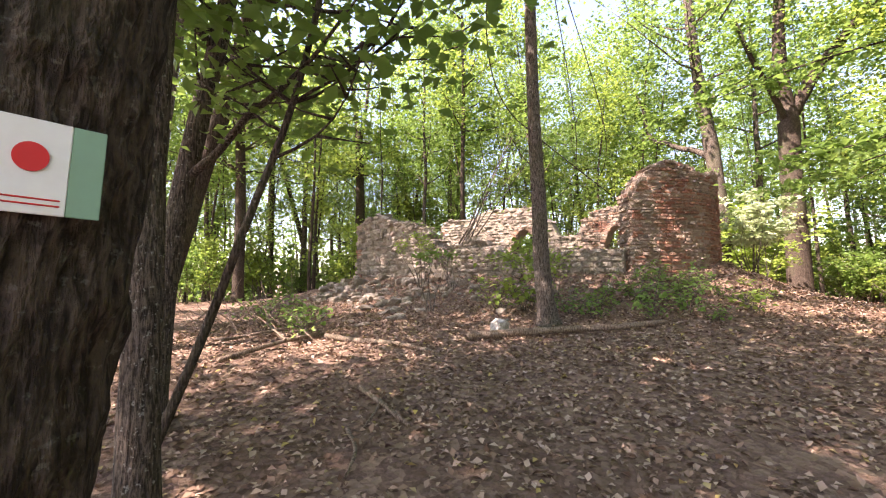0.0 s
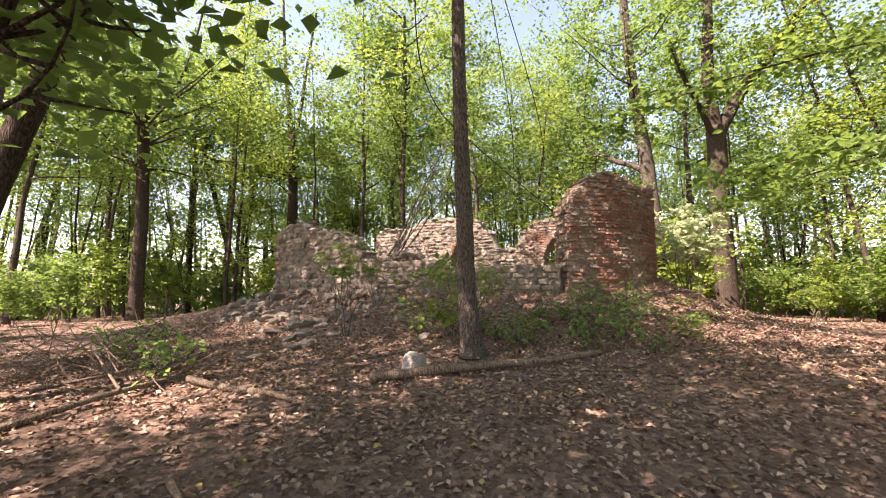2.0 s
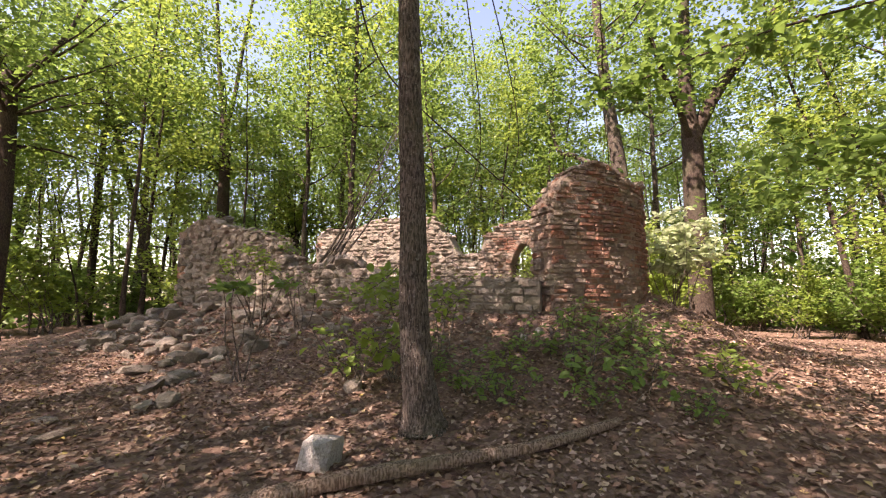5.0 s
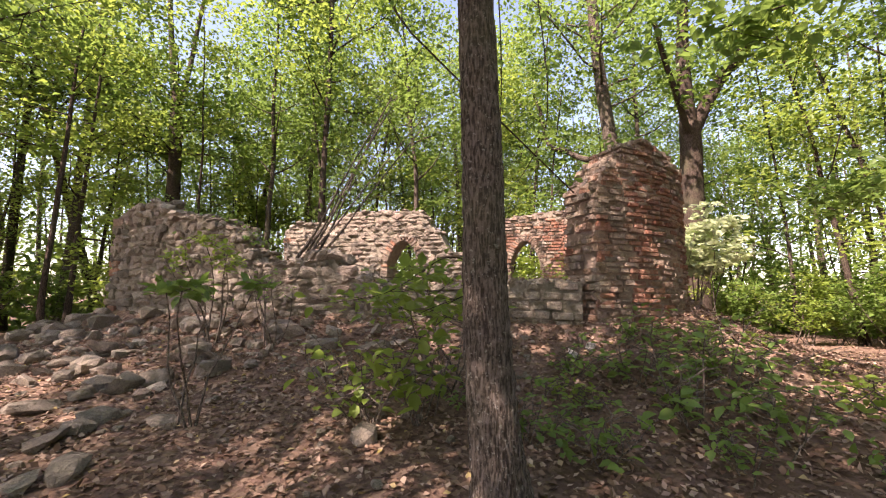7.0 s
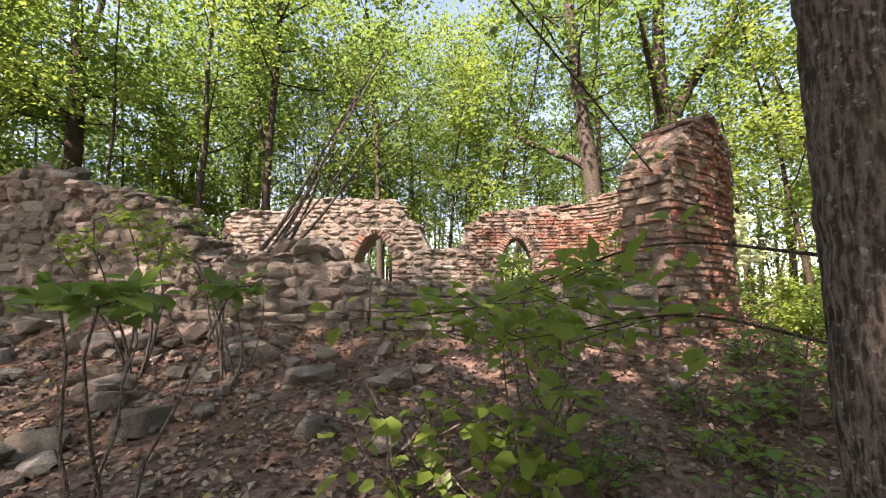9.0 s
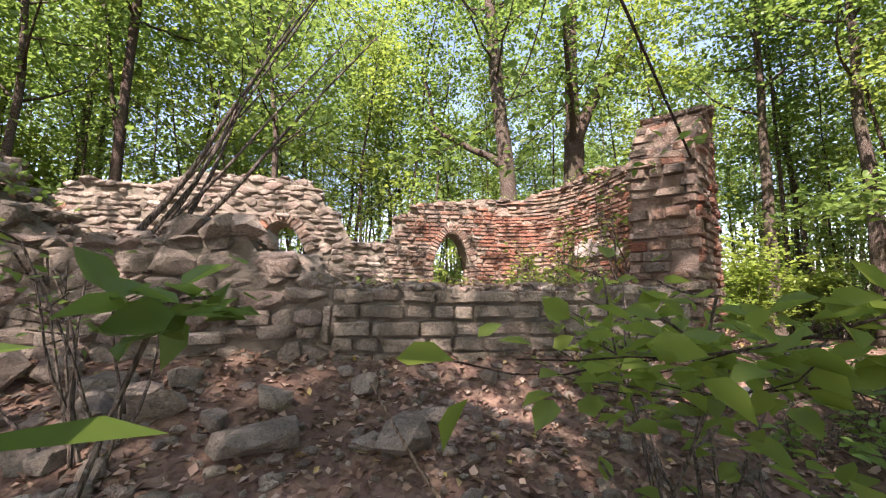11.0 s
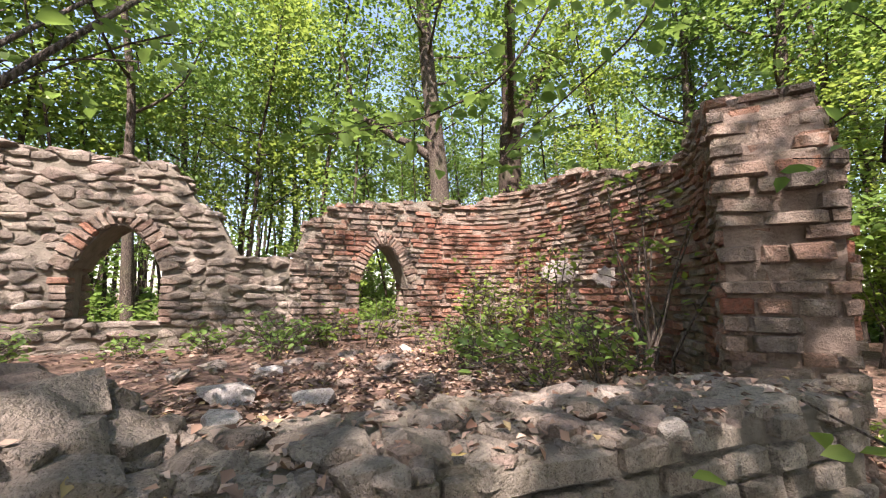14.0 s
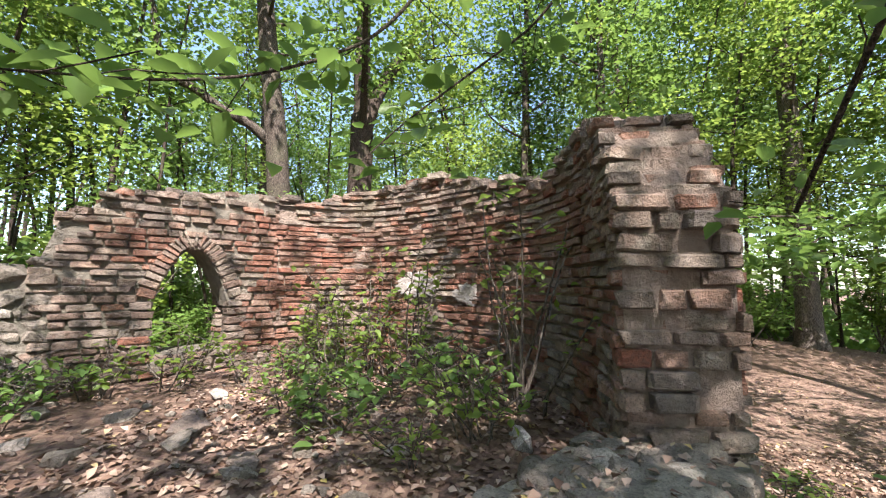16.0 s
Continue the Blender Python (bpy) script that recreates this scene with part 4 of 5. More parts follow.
# undergrowth of the woods
UNDER = [
    plant_bush(bush_parts(201, 2.6, 1.5, 1600, 0.15, m_leaf), pose(*g(-10.5, 16.5)), "leafy green bush of the forest undergrowth", group="undergrowth"),
    plant_bush(bush_parts(202, 3.6, 1.7, 1800, 0.16, m_leaf_sun), pose(*g(-8.6, 19.5)), "tall sunlit yellow-green forest sapling", group="undergrowth"),
    plant_bush(bush_parts(203, 1.8, 1.4, 1400, 0.14, m_leaf), pose(*g(15.4, 11.0)), "low dark green forest bush", group="undergrowth"),
    plant_bush(bush_parts(204, 4.6, 1.9, 2000, 0.16, m_leaf), pose(*g(4.4, 22.5)), "tall leafy green forest sapling", group="undergrowth"),
]
low = np.random.default_rng(78)
placed, tries = [], 0
while len(placed) < 86 and tries < 8000:
    tries += 1
    a, d = low.uniform(0, 6.283), 7 + 27 * low.uniform() ** 0.8
    x, y = 3 + d * math.cos(a), 10 + d * math.sin(a)
    if y < -3 or not in_sight(x, y) or not clear_of(x, y) or (x - 9.6) ** 2 + (y - 2.6) ** 2 < 6 or any((x - p) ** 2 + (y - q) ** 2 < 2.6 for p, q in placed):
        continue
    placed.append((x, y))
    copy_thing(UNDER[int(low.integers(0, 4))], pose(x, y, height(x, y) - 0.02, 0, 0, low.uniform(0, 360)) @ Matrix.Scale(low.uniform(0.7, 1.25), 4))

for k, (x, y) in enumerate(((15.5, 10.8), (17.5, 13.0), (14.6, 13.0), (19.5, 11.0), (16.5, 16.0), (20, 15), (13.0, 17.5), (11.5, 19), (18.5, 8.8), (15.8, 6.2), (-10.5, 14.5), (-10.5, 19), (-4.3, 18.8), (-3.2, 20.6), (11.6, 15.5), (21.5, 12.5), (16.8, 11.9))):
    copy_thing(UNDER[(1, 0, 1)[k % 3]], pose(x, y, height(x, y) - 0.02, 0, 0, k * 71) @ Matrix.Scale(0.9 + 0.25 * math.sin(k * 2.3), 4))

# the pale bush behind the round wall
plant_bush(bush_parts(211, 2.7, 0.95, 1700, 0.16, m_leaf_pale_sunlit, rich=True, start=0.4, stems=12), pose(*g(8.95, 11.75)), "sunlit bush with pale whitish leaves behind the ruin")

# plants on the bank and in front of the walls
BANK = [
    plant_bush(bush_parts(221, 0.45, 0.55, 80, 0.10, m_leaf_low, rich=True, stems=7), pose(*g(4.1, 7.0)), "low broad-leaved green plant on the bank", "plant", "plant", "bank plants"),
    plant_bush(bush_parts(222, 0.6, 0.60, 100, 0.11, m_leaf_low, rich=True, stems=8), pose(*g(3.9, 8.2)), "low broad-leaved green plant on the bank", "plant", "plant", "bank plants"),
    plant_bush(bush_parts(223, 0.35, 0.45, 60, 0.09, m_leaf_sun, rich=True, stems=6), pose(*g(5.0, 6.6)), "low broad-leaved green plant on the bank", "plant", "plant", "bank plants"),
]
bank = np.random.default_rng(79)
for k, (x, y, s) in enumerate(((4.2, 6.35, 0.7), (4.6, 7.8, 1.2), (3.2, 8.0, 1.2), (2.76, 7.35, 1.0), (3.8, 7.45, 1.1), (3.0, 8.35, 1.0), (5.6, 8.3, 1.1), (2.4, 7.75, 0.9), (6.3, 8.0, 0.9), (4.9, 8.3, 1.1),
                               (2.2, 8.5, 1.1), (5.3, 7.3, 0.9), (3.5, 6.9, 0.7), (4.4, 8.7, 1.0), (6.6, 8.8, 1.0), (5.4, 8.8, 1.0), (3.4, 8.6, 1.0))):
    copy_thing(BANK[k % 3], pose(x, y, height(x, y), 0, 0, bank.uniform(0, 360)) @ Matrix.Scale(s * (0.62 if y > 7.9 else 0.9) * bank.uniform(0.9, 1.2), 4))

plant_bush(bush_parts(231, 1.25, 0.95, 150, 0.12, m_leaf_sun, rich=True, stems=8, start=0.45), pose(*g(2.2, 8.95)), "yellow-green leafy shrub on the bank", "shrub", "shrub")
plant_bush(bush_parts(232, 0.8, 0.70, 100, 0.12, m_leaf_sun, rich=True, stems=8), pose(*g(1.25, 8.55)), "bright green leafy shrub on the rubble bank", "shrub", "shrub")
plant_bush(bush_parts(233, 0.8, 0.5, 80, 0.14, m_leaf_sun, rich=True, stems=6), pose(*g(1.72, 8.45)), "bright young shrub with large leaves", "shrub", "shrub")
plant_bush(bush_parts(234, 1.5, 0.42, 130, 0.12, m_leaf, rich=True, stems=4, start=0.72), pose(*g(-0.28, 9.15)), "thin sapling with leaves at its top", "sapling", "sapling")
plant_bush(bush_parts(235, 2.0, 0.60, 260, 0.09, m_leaf_sun, rich=True, stems=5, start=0.55), pose(*g(-0.75, 11.7)), "thin sapling growing by the rubble wall", "sapling", "sapling")
for k, (x, y, tall) in enumerate(((-2.85, 7.4, 0.6), (-2.35, 6.7, 0.45), (-3.5, 8.1, 0.7))):
    plant_bush(bush_parts(261 + k, tall, 0.75, 110, 0.10, m_leaf_low, rich=True, stems=9), pose(*g(x, y)), "low green shrub among dry twigs beside the path", "shrub", "shrub", "shrubs beside the path")
plant_bush(bush_parts(236, 1.2, 0.55, 60, 0.06, m_leaf_low, rich=True, stems=9, start=0.5), pose(*g(0.15, 11.2)), "nearly bare twiggy shrub by the wall", "shrub", "shrub")

# growth inside the ruin
INNER = [
    plant_bush(bush_parts(241, 0.55, 0.65, 95, 0.105, m_leaf_low, rich=True, stems=9), pose(*g(5.3, 10.95)), "dense green plant among the rubble inside the ruin", "plant", "plant", "plants inside the ruin"),
    plant_bush(bush_parts(242, 0.8, 0.6, 95, 0.10, m_leaf_sun, rich=True, stems=8), pose(*g(6.6, 12.0)), "bright green leafy shrub by the curved brick wall", "plant", "plant", "plants inside the ruin"),
    plant_bush(bush_parts(243, 0.42, 0.55, 80, 0.11, m_leaf_low, rich=True, stems=8), pose(*g(4.9, 11.9)), "low green plant among the rubble inside the ruin", "plant", "plant", "plants inside the ruin"),
]
for k, (x, y, s) in enumerate(((5.9, 11.2, 1.2), (6.9, 12.7, 1.1), (5.6, 11.8, 1.1), (6.3, 13.2, 0.9), (4.8, 10.85, 0.8), (5.9, 12.5, 0.9), (7.1, 13.3, 1.0), (5.2, 12.5, 0.8), (6.7, 11.5, 0.9), (4.6, 14.9, 1.1), (5.2, 14.6, 1.0),
                               (3.9, 15.2, 1.0), (4.2, 14.4, 0.8), (5.7, 14.2, 1.0), (3.2, 15.6, 0.9), (6.4, 12.7, 0.9), (4.4, 11.2, 0.7), (5.0, 14.9, 1.2), (2.2, 15.9, 1.0), (6.0, 13.6, 0.8))):
    copy_thing(INNER[k % 3], pose(x, y, height(x, y), 0, 0, bank.uniform(0, 360)) @ Matrix.Scale(s * bank.uniform(0.75, 1.0), 4))
plant_bush(bush_parts(251, 1.9, 0.55, 130, 0.08, m_leaf_sun, rich=True, stems=4, start=0.3), pose(*g(5.3, 10.5)), "thin sapling before the curved wall", "sapling", "sapling", "saplings inside the ruin")
for k, (x, y, tall, n) in enumerate(((6.35, 11.75, 1.5, 150), (6.9, 12.5, 1.7, 160), (7.05, 13.3, 1.3, 140), (6.2, 12.6, 1.0, 130), (5.75, 10.6, 2.0, 60))):
    plant_bush(bush_parts(252 + k, tall, 0.55, int(n * 0.6), 0.095, m_leaf_sun, rich=True, stems=5, start=0.25), pose(*g(x, y)), "thin leafy sapling growing against the brick wall", "sapling", "sapling", "saplings inside the ruin")


def tufts(wall, seed, name, s0, s1, n, label):
    """Small plants rooted in a wall's broken top."""
    rng = np.random.default_rng(seed)
    pos = []
    for _ in range(n):
        s = rng.uniform(s0, s1)
        p = wall.at(s) + wall.normal(s) * rng.uniform(-0.4, 0.4) * wall.thick
        for _ in range(7):
            q = rng.normal(0, 0.10, 3)
            pos.append((p.x + q[0], p.y + q[1], wall.top(s) + 0.06 + abs(q[2]) * 0.9))
    tagged(new(name, leaves_mesh(name, np.array(pos), 0.075, m_leaf, rng, 0.4, True)), label, "plants", kind="stuff")


tufts(wall_apse, 5, "wall_top_growth", 0.5, 6.5, 46, "small green plants on the wall's broken top")
tufts(wall_back, 6, "wall_top_growth", 4.6, 8.5, 30, "small green plants on the wall's broken top")
tufts(wall_front, 7, "wall_top_growth", 5.5, 8.9, 34, "small green plants on the wall's broken top")


# ---- leaning stems on the front wall ----
def leaning_stems():
    rng = np.random.default_rng(61)
    base = Vector((0.43, 12.55, front_top(4.9) - 0.1))
    ob = thing("coppiced_shrub", "bundle of thin grey leaning stems growing from the wall", "shrub", Matrix.Translation(base))
    twigs, places = [], []
    for k in range(7):
        f = Vector((rng.normal(0, 0.16), rng.normal(0, 0.12), 0))
        reach = rng.uniform(0.75, 1.25)
        lean = Vector((1.55 + rng.normal(0, 0.28), 0.6 + rng.normal(0, 0.3), 2.25)) * reach
        line = smooth3([f, f + lean * 0.35 + Vector((0.04, 0, -0.02)), f + lean * 0.7 + Vector((-0.03, 0, 0.06)), f + lean * 1.5 + Vector((0, 0, 0.3))])
        part("stem", quick_mesh("stem", *tube(line, list(np.linspace(0.033 * rng.uniform(0.6, 1.1), 0.008, len(line))), 7, 0.1, k), m_bark_oak, True), ob)
        for j in range(len(line) // 2, len(line), 2):
            b = rng.uniform(0, 6.28)
            sp, sr = limb(line[j], (math.cos(b), math.sin(b), 0.5), 0.8, 0.007, rng, 0.3, 5)
            twigs.append(tube(sp, sr, 3))
            places += sp[2:]
    tagged(part("twig", quick_mesh("twig", *merged(twigs), m_bark_oak), ob), kind="stuff")
    at = np.array([tuple(p) for p in places])
    part("foliage", leaves_mesh("foliage", at[rng.integers(0, len(at), 420)] + rng.normal(0, 0.14, (420, 3)), 0.10, m_leaf, rng, 0.5, True), ob)


leaning_stems()


# ---- boughs of the oak that hang near the walk's end ----
def hanging(tree, sprays, seed, leaves, leaf, leafage):
    rng = np.random.default_rng(seed)
    o = tree.matrix_basis.translation
    places = []
    for spray, a, b in sprays:
        sp = [Vector(p) - o for p in smooth3(spray, 3)]
        wood = [tube(sp, list(np.linspace(a, b, len(sp))), 6)]
        for j in range(len(sp) // 3, len(sp)):
            w = rng.uniform(0, 6.28)
            tp, tr = limb(sp[j], (math.cos(w), math.sin(w), rng.uniform(-0.3, 0.1)), 0.45, 0.004, rng, 0.3, 4)
            if j % 3 == 0:
                wood.append(tube(tp, [0.5 * r for r in tr], 3))
            places += tp[1:] + [sp[j]]
            if tree is not oak:
                for _ in range(3):
                    w = rng.uniform(0, 6.28)
                    places += limb(sp[j], (math.cos(w), math.sin(w), rng.uniform(-0.15, 0.15)), rng.uniform(0.5, 1.1) * (1 if tree is broad else 2.2), 0.004, rng, 0.3, 4)[0][1:]
        tagged(part("bough", quick_mesh("bough", *merged(wood), m_bark_dark, True), tree), kind="stuff")
    at = np.array([tuple(p) for p in places])
    part("foliage", leaves_mesh("foliage", at[rng.integers(0, len(at), leaves)] + rng.normal(0, 0.06, (leaves, 3)), leaf, leafage, rng, 0.6, True), tree)


hanging(oak, (([(1.6, 7.0, 9.0), (0.9, 8.8, 8.4), (1.2, 9.7, 6.0), (2.6, 9.45, 4.65), (3.99, 9.31, 3.45)], 0.018, 0.010),), 71, 90, 0.10, m_leaf)
hanging(oak, (([(1.6, 7.0, 9.2), (2.6, 8.6, 8.4), (3.9, 9.8, 6.0), (4.23, 10.2, 4.78), (4.23, 10.85, 4.35), (4.15, 11.2, 4.07), (4.07, 11.41, 3.84)], 0.013, 0.004),
              ([(1.6, 7.0, 9.4), (2.6, 9.0, 8.2), (3.6, 10.5, 5.2), (3.52, 10.98, 4.25), (3.35, 11.4, 4.0), (3.1, 11.7, 3.85), (2.75, 12.0, 3.75)], 0.013, 0.004)), 74, 210, 0.125, m_leaf)
hanging(oak, (([(1.69, 7.1, 2.25), (1.66, 7.65, 2.38), (1.56, 8.1, 2.25), (1.37, 8.45, 2.08), (1.1, 8.8, 2.02)], 0.006, 0.003),
              ([(1.69, 7.1, 2.0), (1.85, 7.7, 2.1), (1.8, 8.3, 1.95), (1.65, 8.8, 1.85)], 0.006, 0.003)), 75, 270, 0.11, m_leaf_sun)
hanging(forked, tuple((line, 0.02, 0.01) for line in FORKS), 73, 2600, 0.17, m_leaf)
hanging(broad, (([(9.5, 2.7, 2.8), (8.0, 4.4, 3.7), (6.4, 5.4, 3.6), (4.9, 5.7, 3.2)], 0.03, 0.006),
                ([(9.5, 2.7, 3.2), (9.0, 5.2, 4.1), (7.8, 6.9, 3.8), (6.6, 7.8, 3.3)], 0.03, 0.006),
                ([(9.5, 2.7, 3.4), (9.8, 5.4, 4.3), (9.4, 7.8, 4.2), (8.7, 9.0, 3.5)], 0.03, 0.006),
                ([(9.5, 2.7, 3.8), (7.6, 5.2, 5.2), (5.6, 6.4, 5.0), (4.0, 7.2, 4.4)], 0.03, 0.006)), 72, 3400, 0.12, m_leaf)


# ---- fallen wood ----
def fallen(name, label, points, r0, r1, forks=(), mat=None):
    """A fallen branch lying on the ground."""
    pts = smooth3([g(x, y, up) for x, y, up in points], 3)
    o = pts[0].copy()
    verts = tube([p - o for p in pts], list(np.linspace(r0, r1, len(pts))), 9, 0.25, points[0][0])
    side = [verts]
    for line, a, b in forks:
        q = [p - o for p in smooth3([g(x, y, up) for x, y, up in line])]
        side.append(tube(q, list(np.linspace(a, b, len(q))), 6, 0.2))
    ob = new(name, quick_mesh(name, *merged(side), mat or m_dead, True))
    ob.matrix_basis = Matrix.Translation(o)
    return tagged(ob, label, "branch")


fallen("log", "long thin fallen log lying before the tree", [(0.36, 6.05, 0.06), (1.1, 6.18, 0.075), (1.9, 6.22, 0.075), (2.7, 6.32, 0.065), (3.5, 6.55, 0.04)], 0.066, 0.035)
fallen("branch", "dry fallen branch on the leaves", [(-1.8, 6.4, 0.05), (-1.2, 5.9, 0.04), (-0.6, 5.5, 0.05), (-0.04, 5.1, 0.02)], 0.045, 0.025)
fallen("branch", "dry forked branch on the leaves", [(-2.7, 5.0, 0.03), (-2.2, 5.8, 0.10), (-1.9, 6.7, 0.05)], 0.035, 0.02, (([(-2.2, 5.8, 0.1), (-2.8, 6.4, 0.3), (-3.3, 7.0, 0.4)], 0.018, 0.006),))
fallen("branch", "short dark stick on the leaves", [(-0.8, 4.0, 0.03), (-0.55, 3.7, 0.04), (-0.27, 3.34, 0.02)], 0.028, 0.016, (([(-0.55, 3.7, 0.03), (-0.62, 3.3, 0.03)], 0.014, 0.008),))
fallen("branch", "bent dry stick on the leaves", [(-0.75, 3.3, 0.02), (-0.6, 3.0, 0.03), (-0.62, 2.7, 0.02)], 0.018, 0.010)
fallen("branch", "thin dry branch by the side of the path", [(-3.2, 6.0, 0.06), (-2.4, 7.0, 0.12), (-2.0, 8.0, 0.06)], 0.025, 0.012)
fallen("branch", "pale bare bent twig on the bank", [(1.05, 9.0, 0.0), (1.15, 9.3, 0.25), (1.05, 9.55, 0.5), (1.0, 9.8, 0.75)], 0.010, 0.005)
fallen("branch", "dry dark branch on the open ground", [(6.2, 5.9, 0.03), (6.9, 6.05, 0.04), (7.6, 6.0, 0.02)], 0.03, 0.015)


# ---- fallen stones ----
def hull(seed):
    rng = np.random.default_rng(seed)
    bm = bmesh.new()
    for _ in range(20):
        p = rng.normal(size=3)
        p /= (np.abs(p) ** 3.4).sum() ** (1 / 3.4)
        bm.verts.new(Vector(p * 0.5 * rng.uniform(0.82, 1.08)) * 1.0)
    bmesh.ops.convex_hull(bm, input=bm.verts[:])
    bmesh.ops.delete(bm, geom=[v for v in bm.verts if not v.link_faces], context="VERTS")
    me = bpy.data.meshes.new("stone")
    bm.to_mesh(me)
    bm.free()
    me.materials.append(m_stone)
    return me


HULLS = [hull(300 + k) for k in range(8)]


def drop_stone(x, y, w, d, h, turn, k, label="grey fallen stone lying in the rubble", mat=None, group="fallen stones", name="stone"):
    me = HULLS[k % 8]
    if mat:
        me = me.copy()
        me.materials[0] = mat
    ob = new(name, me)
    ob.matrix_basis = pose(x, y, height(x, y) + h * 0.27, 4 * math.sin(k * 3.1), 5 * math.cos(k * 1.7), turn) @ Matrix.Diagonal((w, d, h, 1))
    return tagged(ob, label, "stone", group)


fall = np.random.default_rng(91)
count = tries = 0
while count < 215 and tries < 6000:
    tries += 1
    s, d = fall.uniform(1.5, 9.6), -abs(fall.normal(0, 1.4)) - 0.12
    p = CORNER + U * s + V * d
    if s < 4.0 and fall.uniform() < 0.75 or d < -3.6:
        continue
    size = 0.09 + 0.30 * fall.uniform() ** 2.0
    drop_stone(p.x, p.y, size * fall.uniform(1, 1.5), size * fall.uniform(0.8, 1.2), size * fall.uniform(0.5, 0.9), fall.uniform(0, 360), count)
    count += 1
for x, y, s in ((-1.5, 7.76, 0.26), (-0.88, 8.53, 0.32), (-1.05, 8.4, 0.28), (-1.9, 8.3, 0.22), (-1.3, 9.2, 0.36), (-0.5, 9.3, 0.3), (-1.9, 10.2, 0.4), (-0.9, 10.4, 0.3)):
    drop_stone(x, y, s * 1.3, s * 0.8, s * 0.4, x * 90, int(y * 10), "flat pale stone lying on the worn path")
for k, (x, y, s) in enumerate(((4.57, 12.96, 0.26), (4.64, 14.5, 0.2), (2.89, 13.02, 0.34), (3.19, 12.47, 0.24), (4.38, 12.83, 0.22), (4.2, 12.2, 0.18), (3.6, 13.6, 0.2), (4.0, 13.3, 0.16), (3.3, 11.9, 0.2), (2.5, 12.4, 0.24),
                               (3.9, 11.4, 0.2), (4.7, 13.7, 0.18), (3.0, 14.0, 0.22), (4.9, 13.2, 0.15), (3.7, 12.7, 0.14), (4.4, 11.9, 0.13), (5.4, 13.4, 0.2), (2.3, 13.2, 0.3), (3.5, 14.4, 0.2), (4.1, 13.9, 0.15))):
    drop_stone(x, y, s * 1.4, s, s * 0.6, k * 47, k, "fallen stone among the rubble inside the ruin", m_block if k in (2, 3, 6, 9) else None, "stones inside the ruin")
for k in range(24):
    s, d = fall.uniform(-0.2, 6.0), fall.uniform(1.0, 5.2)
    p = CORNER + U * s + V * d
    size = fall.uniform(0.06, 0.15)
    drop_stone(p.x, p.y, size * 1.7, size, size * 0.6, fall.uniform(0, 360), k, "broken brick lying inside the ruin" if k % 3 == 0 else "fallen stone among the rubble inside the ruin", m_brick if k % 3 == 0 else None, "stones inside the ruin", "brick_fragment" if k % 3 == 0 else "stone")
drop_stone(4.86, 10.56, 0.46, 0.14, 0.14, 25, 3, "long pale stone slab lying inside the ruin", m_block, "stones inside the ruin")
drop_stone(4.25, 10.45, 0.26, 0.24, 0.26, 25, 5, "rounded grey stone beside the broken wall end", None, "stones inside the ruin")
drop_stone(0.95, 6.62, 0.42, 0.28, 0.31, 20, 7, "whitish limestone boulder lying by the log", m_block, name="boulder", group="")
drop_stone(3.66, 8.98, 0.15, 0.14, 0.17, 15, 4, "squared whitish stone block on the bank", m_block, name="stone_block", group="white blocks")
drop_stone(3.92, 8.97, 0.19, 0.13, 0.12, 40, 6, "squared whitish stone block on the bank", m_block, name="stone_block", group="white blocks")


def small_rubble():
    """Pebbles and chips below the walls."""
    rng = np.random.default_rng(93)
    verts, faces = [], []
    for i in range(950):
        if i % 4:
            p = CORNER + U * rng.uniform(0.5, 9.8) + V * (-abs(rng.normal(0, 1.3)) - 0.05)
        else:
            p = CORNER + U * rng.uniform(-0.5, 7.5) + V * rng.uniform(0.8, 5.4)
        s = rng.uniform(0.025, 0.085)
        me = HULLS[i % 8]
        m = np.array(pose(p.x, p.y, height(p.x, p.y) + s * 0.2, 0, 0, rng.uniform(0, 360)) @ Matrix.Diagonal((s * 1.4, s, s * 0.8, 1)))
        co = np.empty(len(me.vertices) * 3)
        me.vertices.foreach_get("co", co)
        n = len(verts)
        verts += (co.reshape(-1, 3) @ m[:3, :3].T + m[:3, 3]).tolist()
        faces += [tuple(k + n for k in q.vertices) for q in me.polygons]
    tagged(new("rubble", quick_mesh("rubble", verts, faces, m_stone_j)), "scattered small stones and chips below the walls", "rubble", kind="stuff")


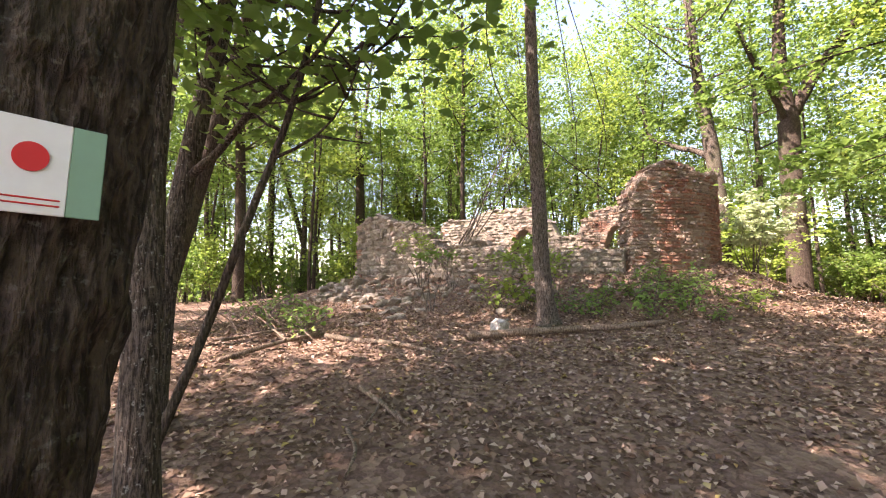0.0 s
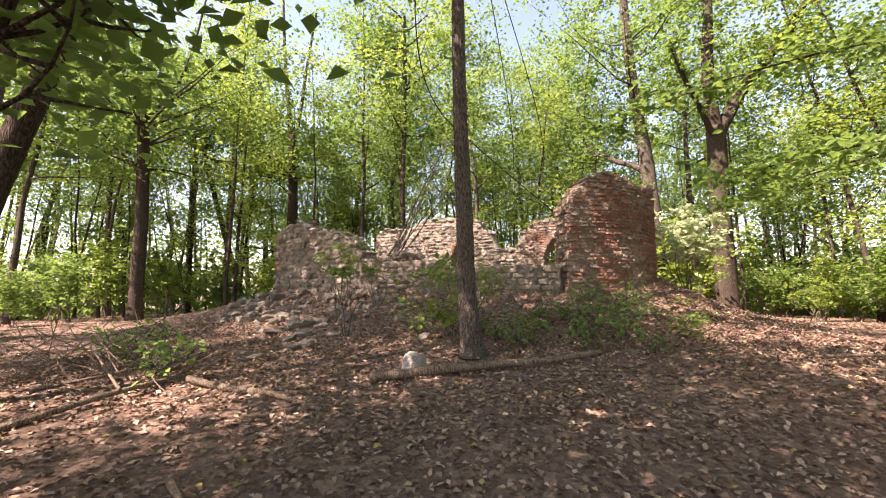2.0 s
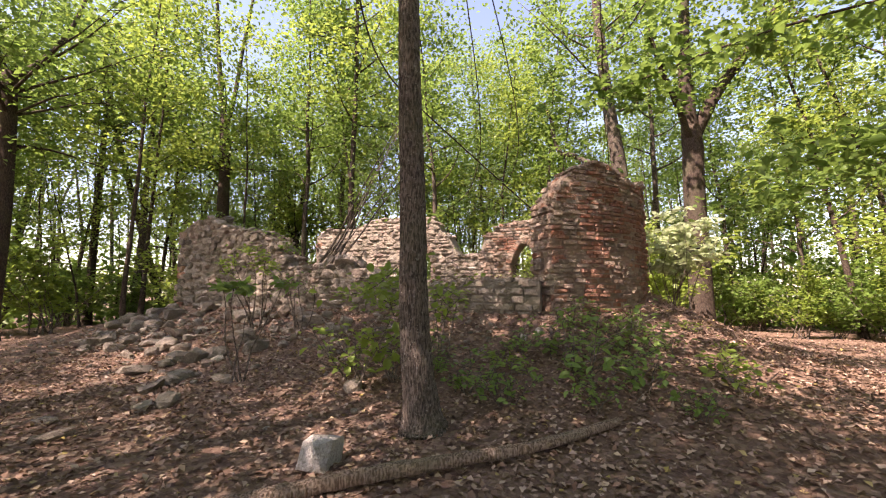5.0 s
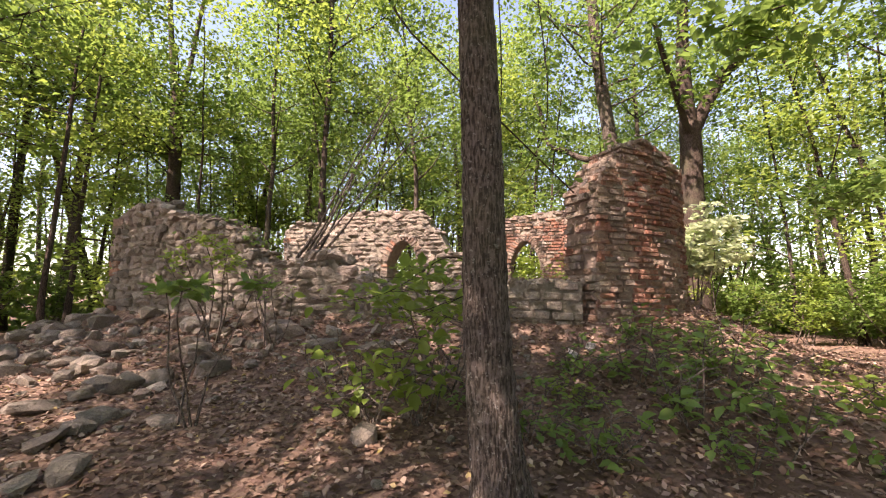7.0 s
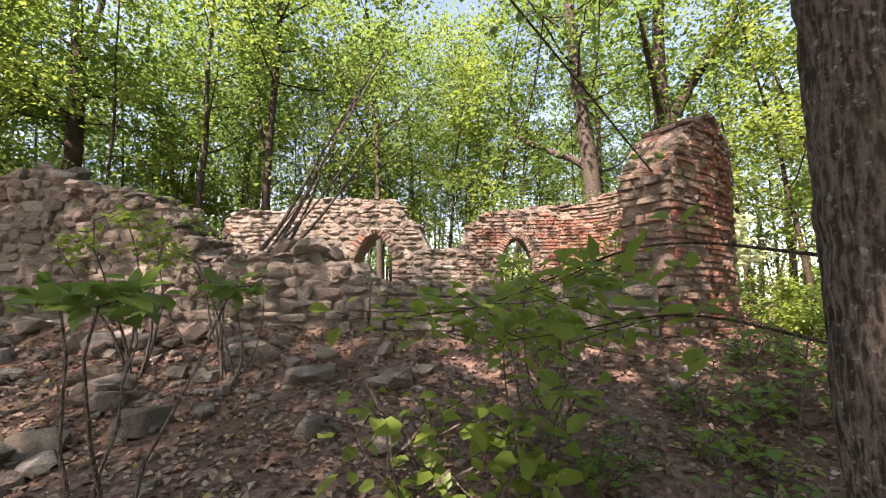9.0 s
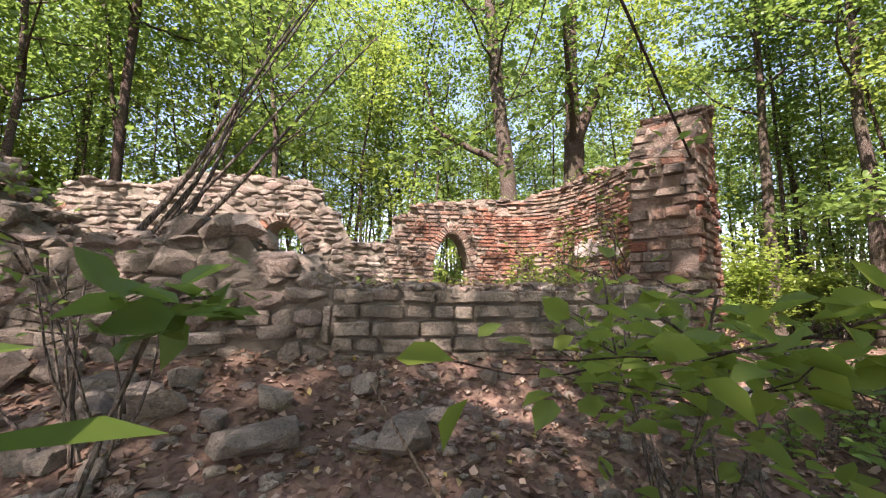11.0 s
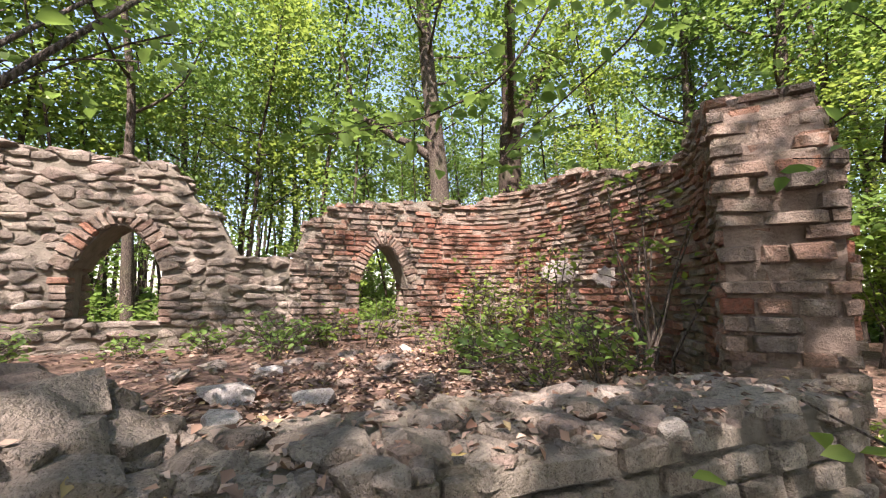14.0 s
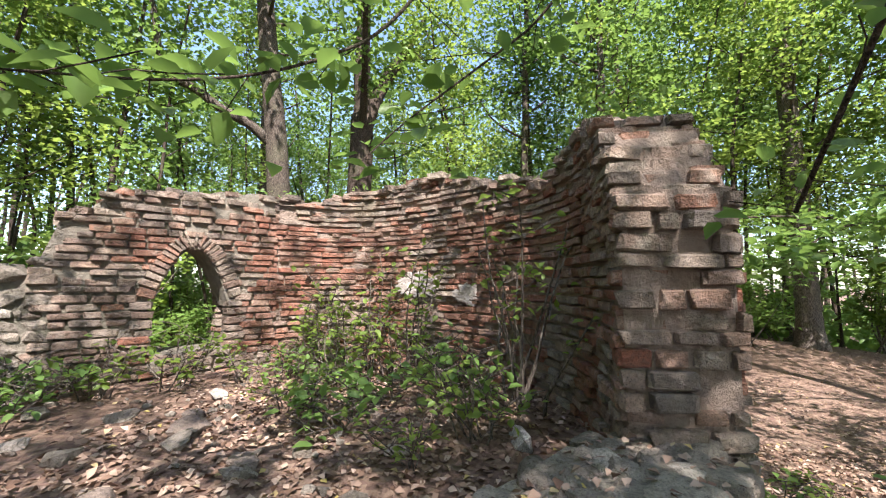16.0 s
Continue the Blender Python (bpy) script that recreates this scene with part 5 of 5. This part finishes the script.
# ---- plaster left on the curved wall ----
def plaster_patch(wall, s0, z0, wide, tall, seed):
    """A thin ragged coat of plaster on the wall's inner face."""
    nu, nv = 26, 20
    verts, faces = [], []
    for k in range(2):
        for j in range(nv + 1):
            for i in range(nu + 1):
                u, v = i / nu * 2 - 1, j / nv * 2 - 1
                a = math.atan2(v, u)
                r = 0.72 + 0.45 * hash3(math.cos(a), math.sin(a), 0, 2.6, seed) + 0.30 * hash3(math.cos(a), math.sin(a), 0, 8.0, seed)
                big = max(abs(u), abs(v))
                f = big / max(math.hypot(u, v), 1e-6) * r
                s, z = s0 + u * f * wide / 2, z0 + v * f * tall / 2
                p = wall.at(s) - wall.normal(s) * (wall.thick / 2 + (0.028 if k else -0.03) + 0.006 * hash3(s, 0, z, 9, seed))
                verts.append((p.x, p.y, z))
    w, top = nu + 1, (nu + 1) * (nv + 1)
    for j in range(nv):
        for i in range(nu):
            a = top + j * w + i
            faces.append((a, a + 1, a + w + 1, a + w))
    rim = [i for i in range(w)] + [j * w + nu for j in range(1, nv + 1)] + [nv * w + i for i in range(nu - 1, -1, -1)] + [j * w for j in range(nv - 1, 0, -1)]
    for a, b in zip(rim, rim[1:] + rim[:1]):
        faces.append((a, b, top + b, top + a))
    part("plaster_patch", quick_mesh("plaster_patch", verts, faces, m_plaster, True), wall.ob, "whitish remnant of old plaster")


def nearest_s(wall, x, y):
    return min(range(len(wall.path)), key=lambda i: (wall.path[i] - Vector((x, y))).length) * wall.step


plaster_patch(wall_apse, nearest_s(wall_apse, 7.5, 11.8), 3.12, 0.95, 0.5, 3)
plaster_patch(wall_apse, nearest_s(wall_apse, 7.1, 11.05), 3.0, 0.5, 0.35, 8)


# ---- leaf litter ----
def litter():
    rng = np.random.default_rng(95)
    n = 88000
    near = int(n * 0.62)
    x = np.concatenate([rng.uniform(-4.5, 8.5, near), rng.normal(3, 9, n - near)])
    y = np.concatenate([rng.uniform(0.6, 13.5, near) ** 1.0, rng.normal(9, 8, n - near)])
    keep = [(a, b) for a, b in zip(x, y) if hash3(a, b, 0, 0.55, 12) + 0.35 * hash3(a, b, 0, 2.0, 5) > -0.6]
    pos = np.array([(a, b, height(a, b) + 0.006 + abs(rng.normal(0, 0.008))) for a, b in keep])
    tagged(new("leaf_litter", leaves_mesh("leaf_litter", pos, 0.060, m_litter, rng, 0.72)), "dry brown fallen leaves covering the forest floor", "leaves", kind="stuff")


def wall_top_litter():
    rng = np.random.default_rng(96)
    pos = []
    for _ in range(900):
        s, k = rng.uniform(0.0, 6.2), rng.uniform(-0.5, 0.5)
        p = wall_front.at(s) + wall_front.normal(s) * k * 0.7
        pos.append((p.x, p.y, front_top(s) + 0.03 + abs(rng.normal(0, 0.02))))
    tagged(new("leaf_litter", leaves_mesh("leaf_litter", np.array(pos), 0.055, m_litter, rng, 0.7)), "dry brown leaves lying on the broken wall", "leaves", kind="stuff")


small_rubble()
litter()
wall_top_litter()


# ---- the trail mark ----
def trail_mark():
    at = Vector((-0.560, 0.548, 1.66))
    face = (Vector((0, 0, 1.62)) - at)
    yaw = math.degrees(math.atan2(face.y, face.x)) + 90
    ob = thing("trail_mark", "white trail sign with a red dot nailed to a trunk", "sign", pose(at.x, at.y, at.z, 0, 1.5, yaw))

    def plate(name, x0, x1, z0, z1, y, mat, label=""):
        bm = bmesh.new()
        bmesh.ops.create_cube(bm, size=1.0)
        bmesh.ops.scale(bm, vec=(x1 - x0, 0.004, z1 - z0), verts=bm.verts)
        bmesh.ops.translate(bm, vec=((x0 + x1) / 2, y, (z0 + z1) / 2), verts=bm.verts)
        bmesh.ops.bevel(bm, geom=bm.edges[:], offset=0.0012, segments=1, affect="EDGES")
        me = bpy.data.meshes.new(name)
        bm.to_mesh(me)
        bm.free()
        me.materials.append(mat)
        return part(name, me, under or ob, label)

    under = None
    under = plate("board", -0.072, 0.036, -0.066, 0.066, 0.0, m_white, "white painted board")
    plate("strip", 0.036, 0.074, -0.066, 0.066, 0.001, m_pale_green, "pale green strip")
    disc = [(0.0185 * math.cos(k * math.pi / 18), -0.0048, 0.026 * math.sin(k * math.pi / 18) * 0.78) for k in range(36)]
    back = [(x, -0.002, z) for x, _, z in disc]
    dot = quick_mesh("dot", [(x - 0.004, y, z + 0.012) for x, y, z in disc + back], [tuple(range(36)), *[(k, 36 + k, 36 + (k + 1) % 36, (k + 1) % 36) for k in range(36)]], m_red)
    part("dot", dot, under, "red painted dot")
    for k in range(2):
        plate("print_line", -0.060, 0.030, -0.054 + k * 0.008, -0.0515 + k * 0.008, -0.0018, m_red, "small red line of print")


trail_mark()


# ---- dry brush beside the path ----
def brush_pile():
    rng = np.random.default_rng(98)
    wood = []
    for _ in range(70):
        x, y = -3.0 + rng.normal(0, 0.9), 7.2 + rng.normal(0, 1.0)
        a, l = rng.uniform(0, 6.28), rng.uniform(0.4, 1.3)
        lp, lr = limb((x, y, height(x, y) + rng.uniform(0.0, 0.12)), (math.cos(a), math.sin(a), rng.uniform(0.0, 0.5)), l, rng.uniform(0.006, 0.014), rng, 0.4, 6)
        wood.append(tube(lp, lr, 4))
    tagged(new("brushwood", quick_mesh("brushwood", *merged(wood), m_dead)), "tangle of thin dry twigs beside the path", "twigs", kind="stuff")


brush_pile()


# ---- mortar slumped at the foot of the broken wall end ----
def mortar_heap(x, y, z, rx, ry, rz, turn):
    verts, faces, nu, nv = [], [], 28, 9
    for j in range(nv + 1):
        f = j / nv
        for i in range(nu):
            a = 2 * math.pi * i / nu
            r = (1 - f) * (1 + 0.18 * hash3(math.cos(a), math.sin(a), f, 1.6, 4) + 0.08 * hash3(math.cos(a), math.sin(a), f, 5.0, 9))
            verts.append((rx * r * math.cos(a), ry * r * math.sin(a), rz * (1 - (1 - f) ** 3) + 0.03 * hash3(math.cos(a) * (1 - f), math.sin(a) * (1 - f), 0, 4.0, 2) - 0.25 * (1 - f)))
    for j in range(nv):
        for i in range(nu):
            faces.append((j * nu + i, j * nu + (i + 1) % nu, (j + 1) * nu + (i + 1) % nu, (j + 1) * nu + i))
    ob = new("mortar_heap", quick_mesh("mortar_heap", verts, faces, m_mortar, True))
    ob.matrix_basis = pose(x, y, z, 0, 0, turn)
    tagged(ob, "slumped grey lime mortar at the broken wall's foot", "rubble", kind="structure")


mortar_heap(4.30, 10.12, 2.06, 0.62, 0.36, 0.22, 10)


# ---- the walls' stones ----
wall_front.settle(Vector((2.2, 10.7, 2.0)), 300)
wall_apse.settle(Vector((4.3, 9.6, 3.0)), 300)
wall_back.settle(Vector((4.5, 15.8, 3.4)), 300)
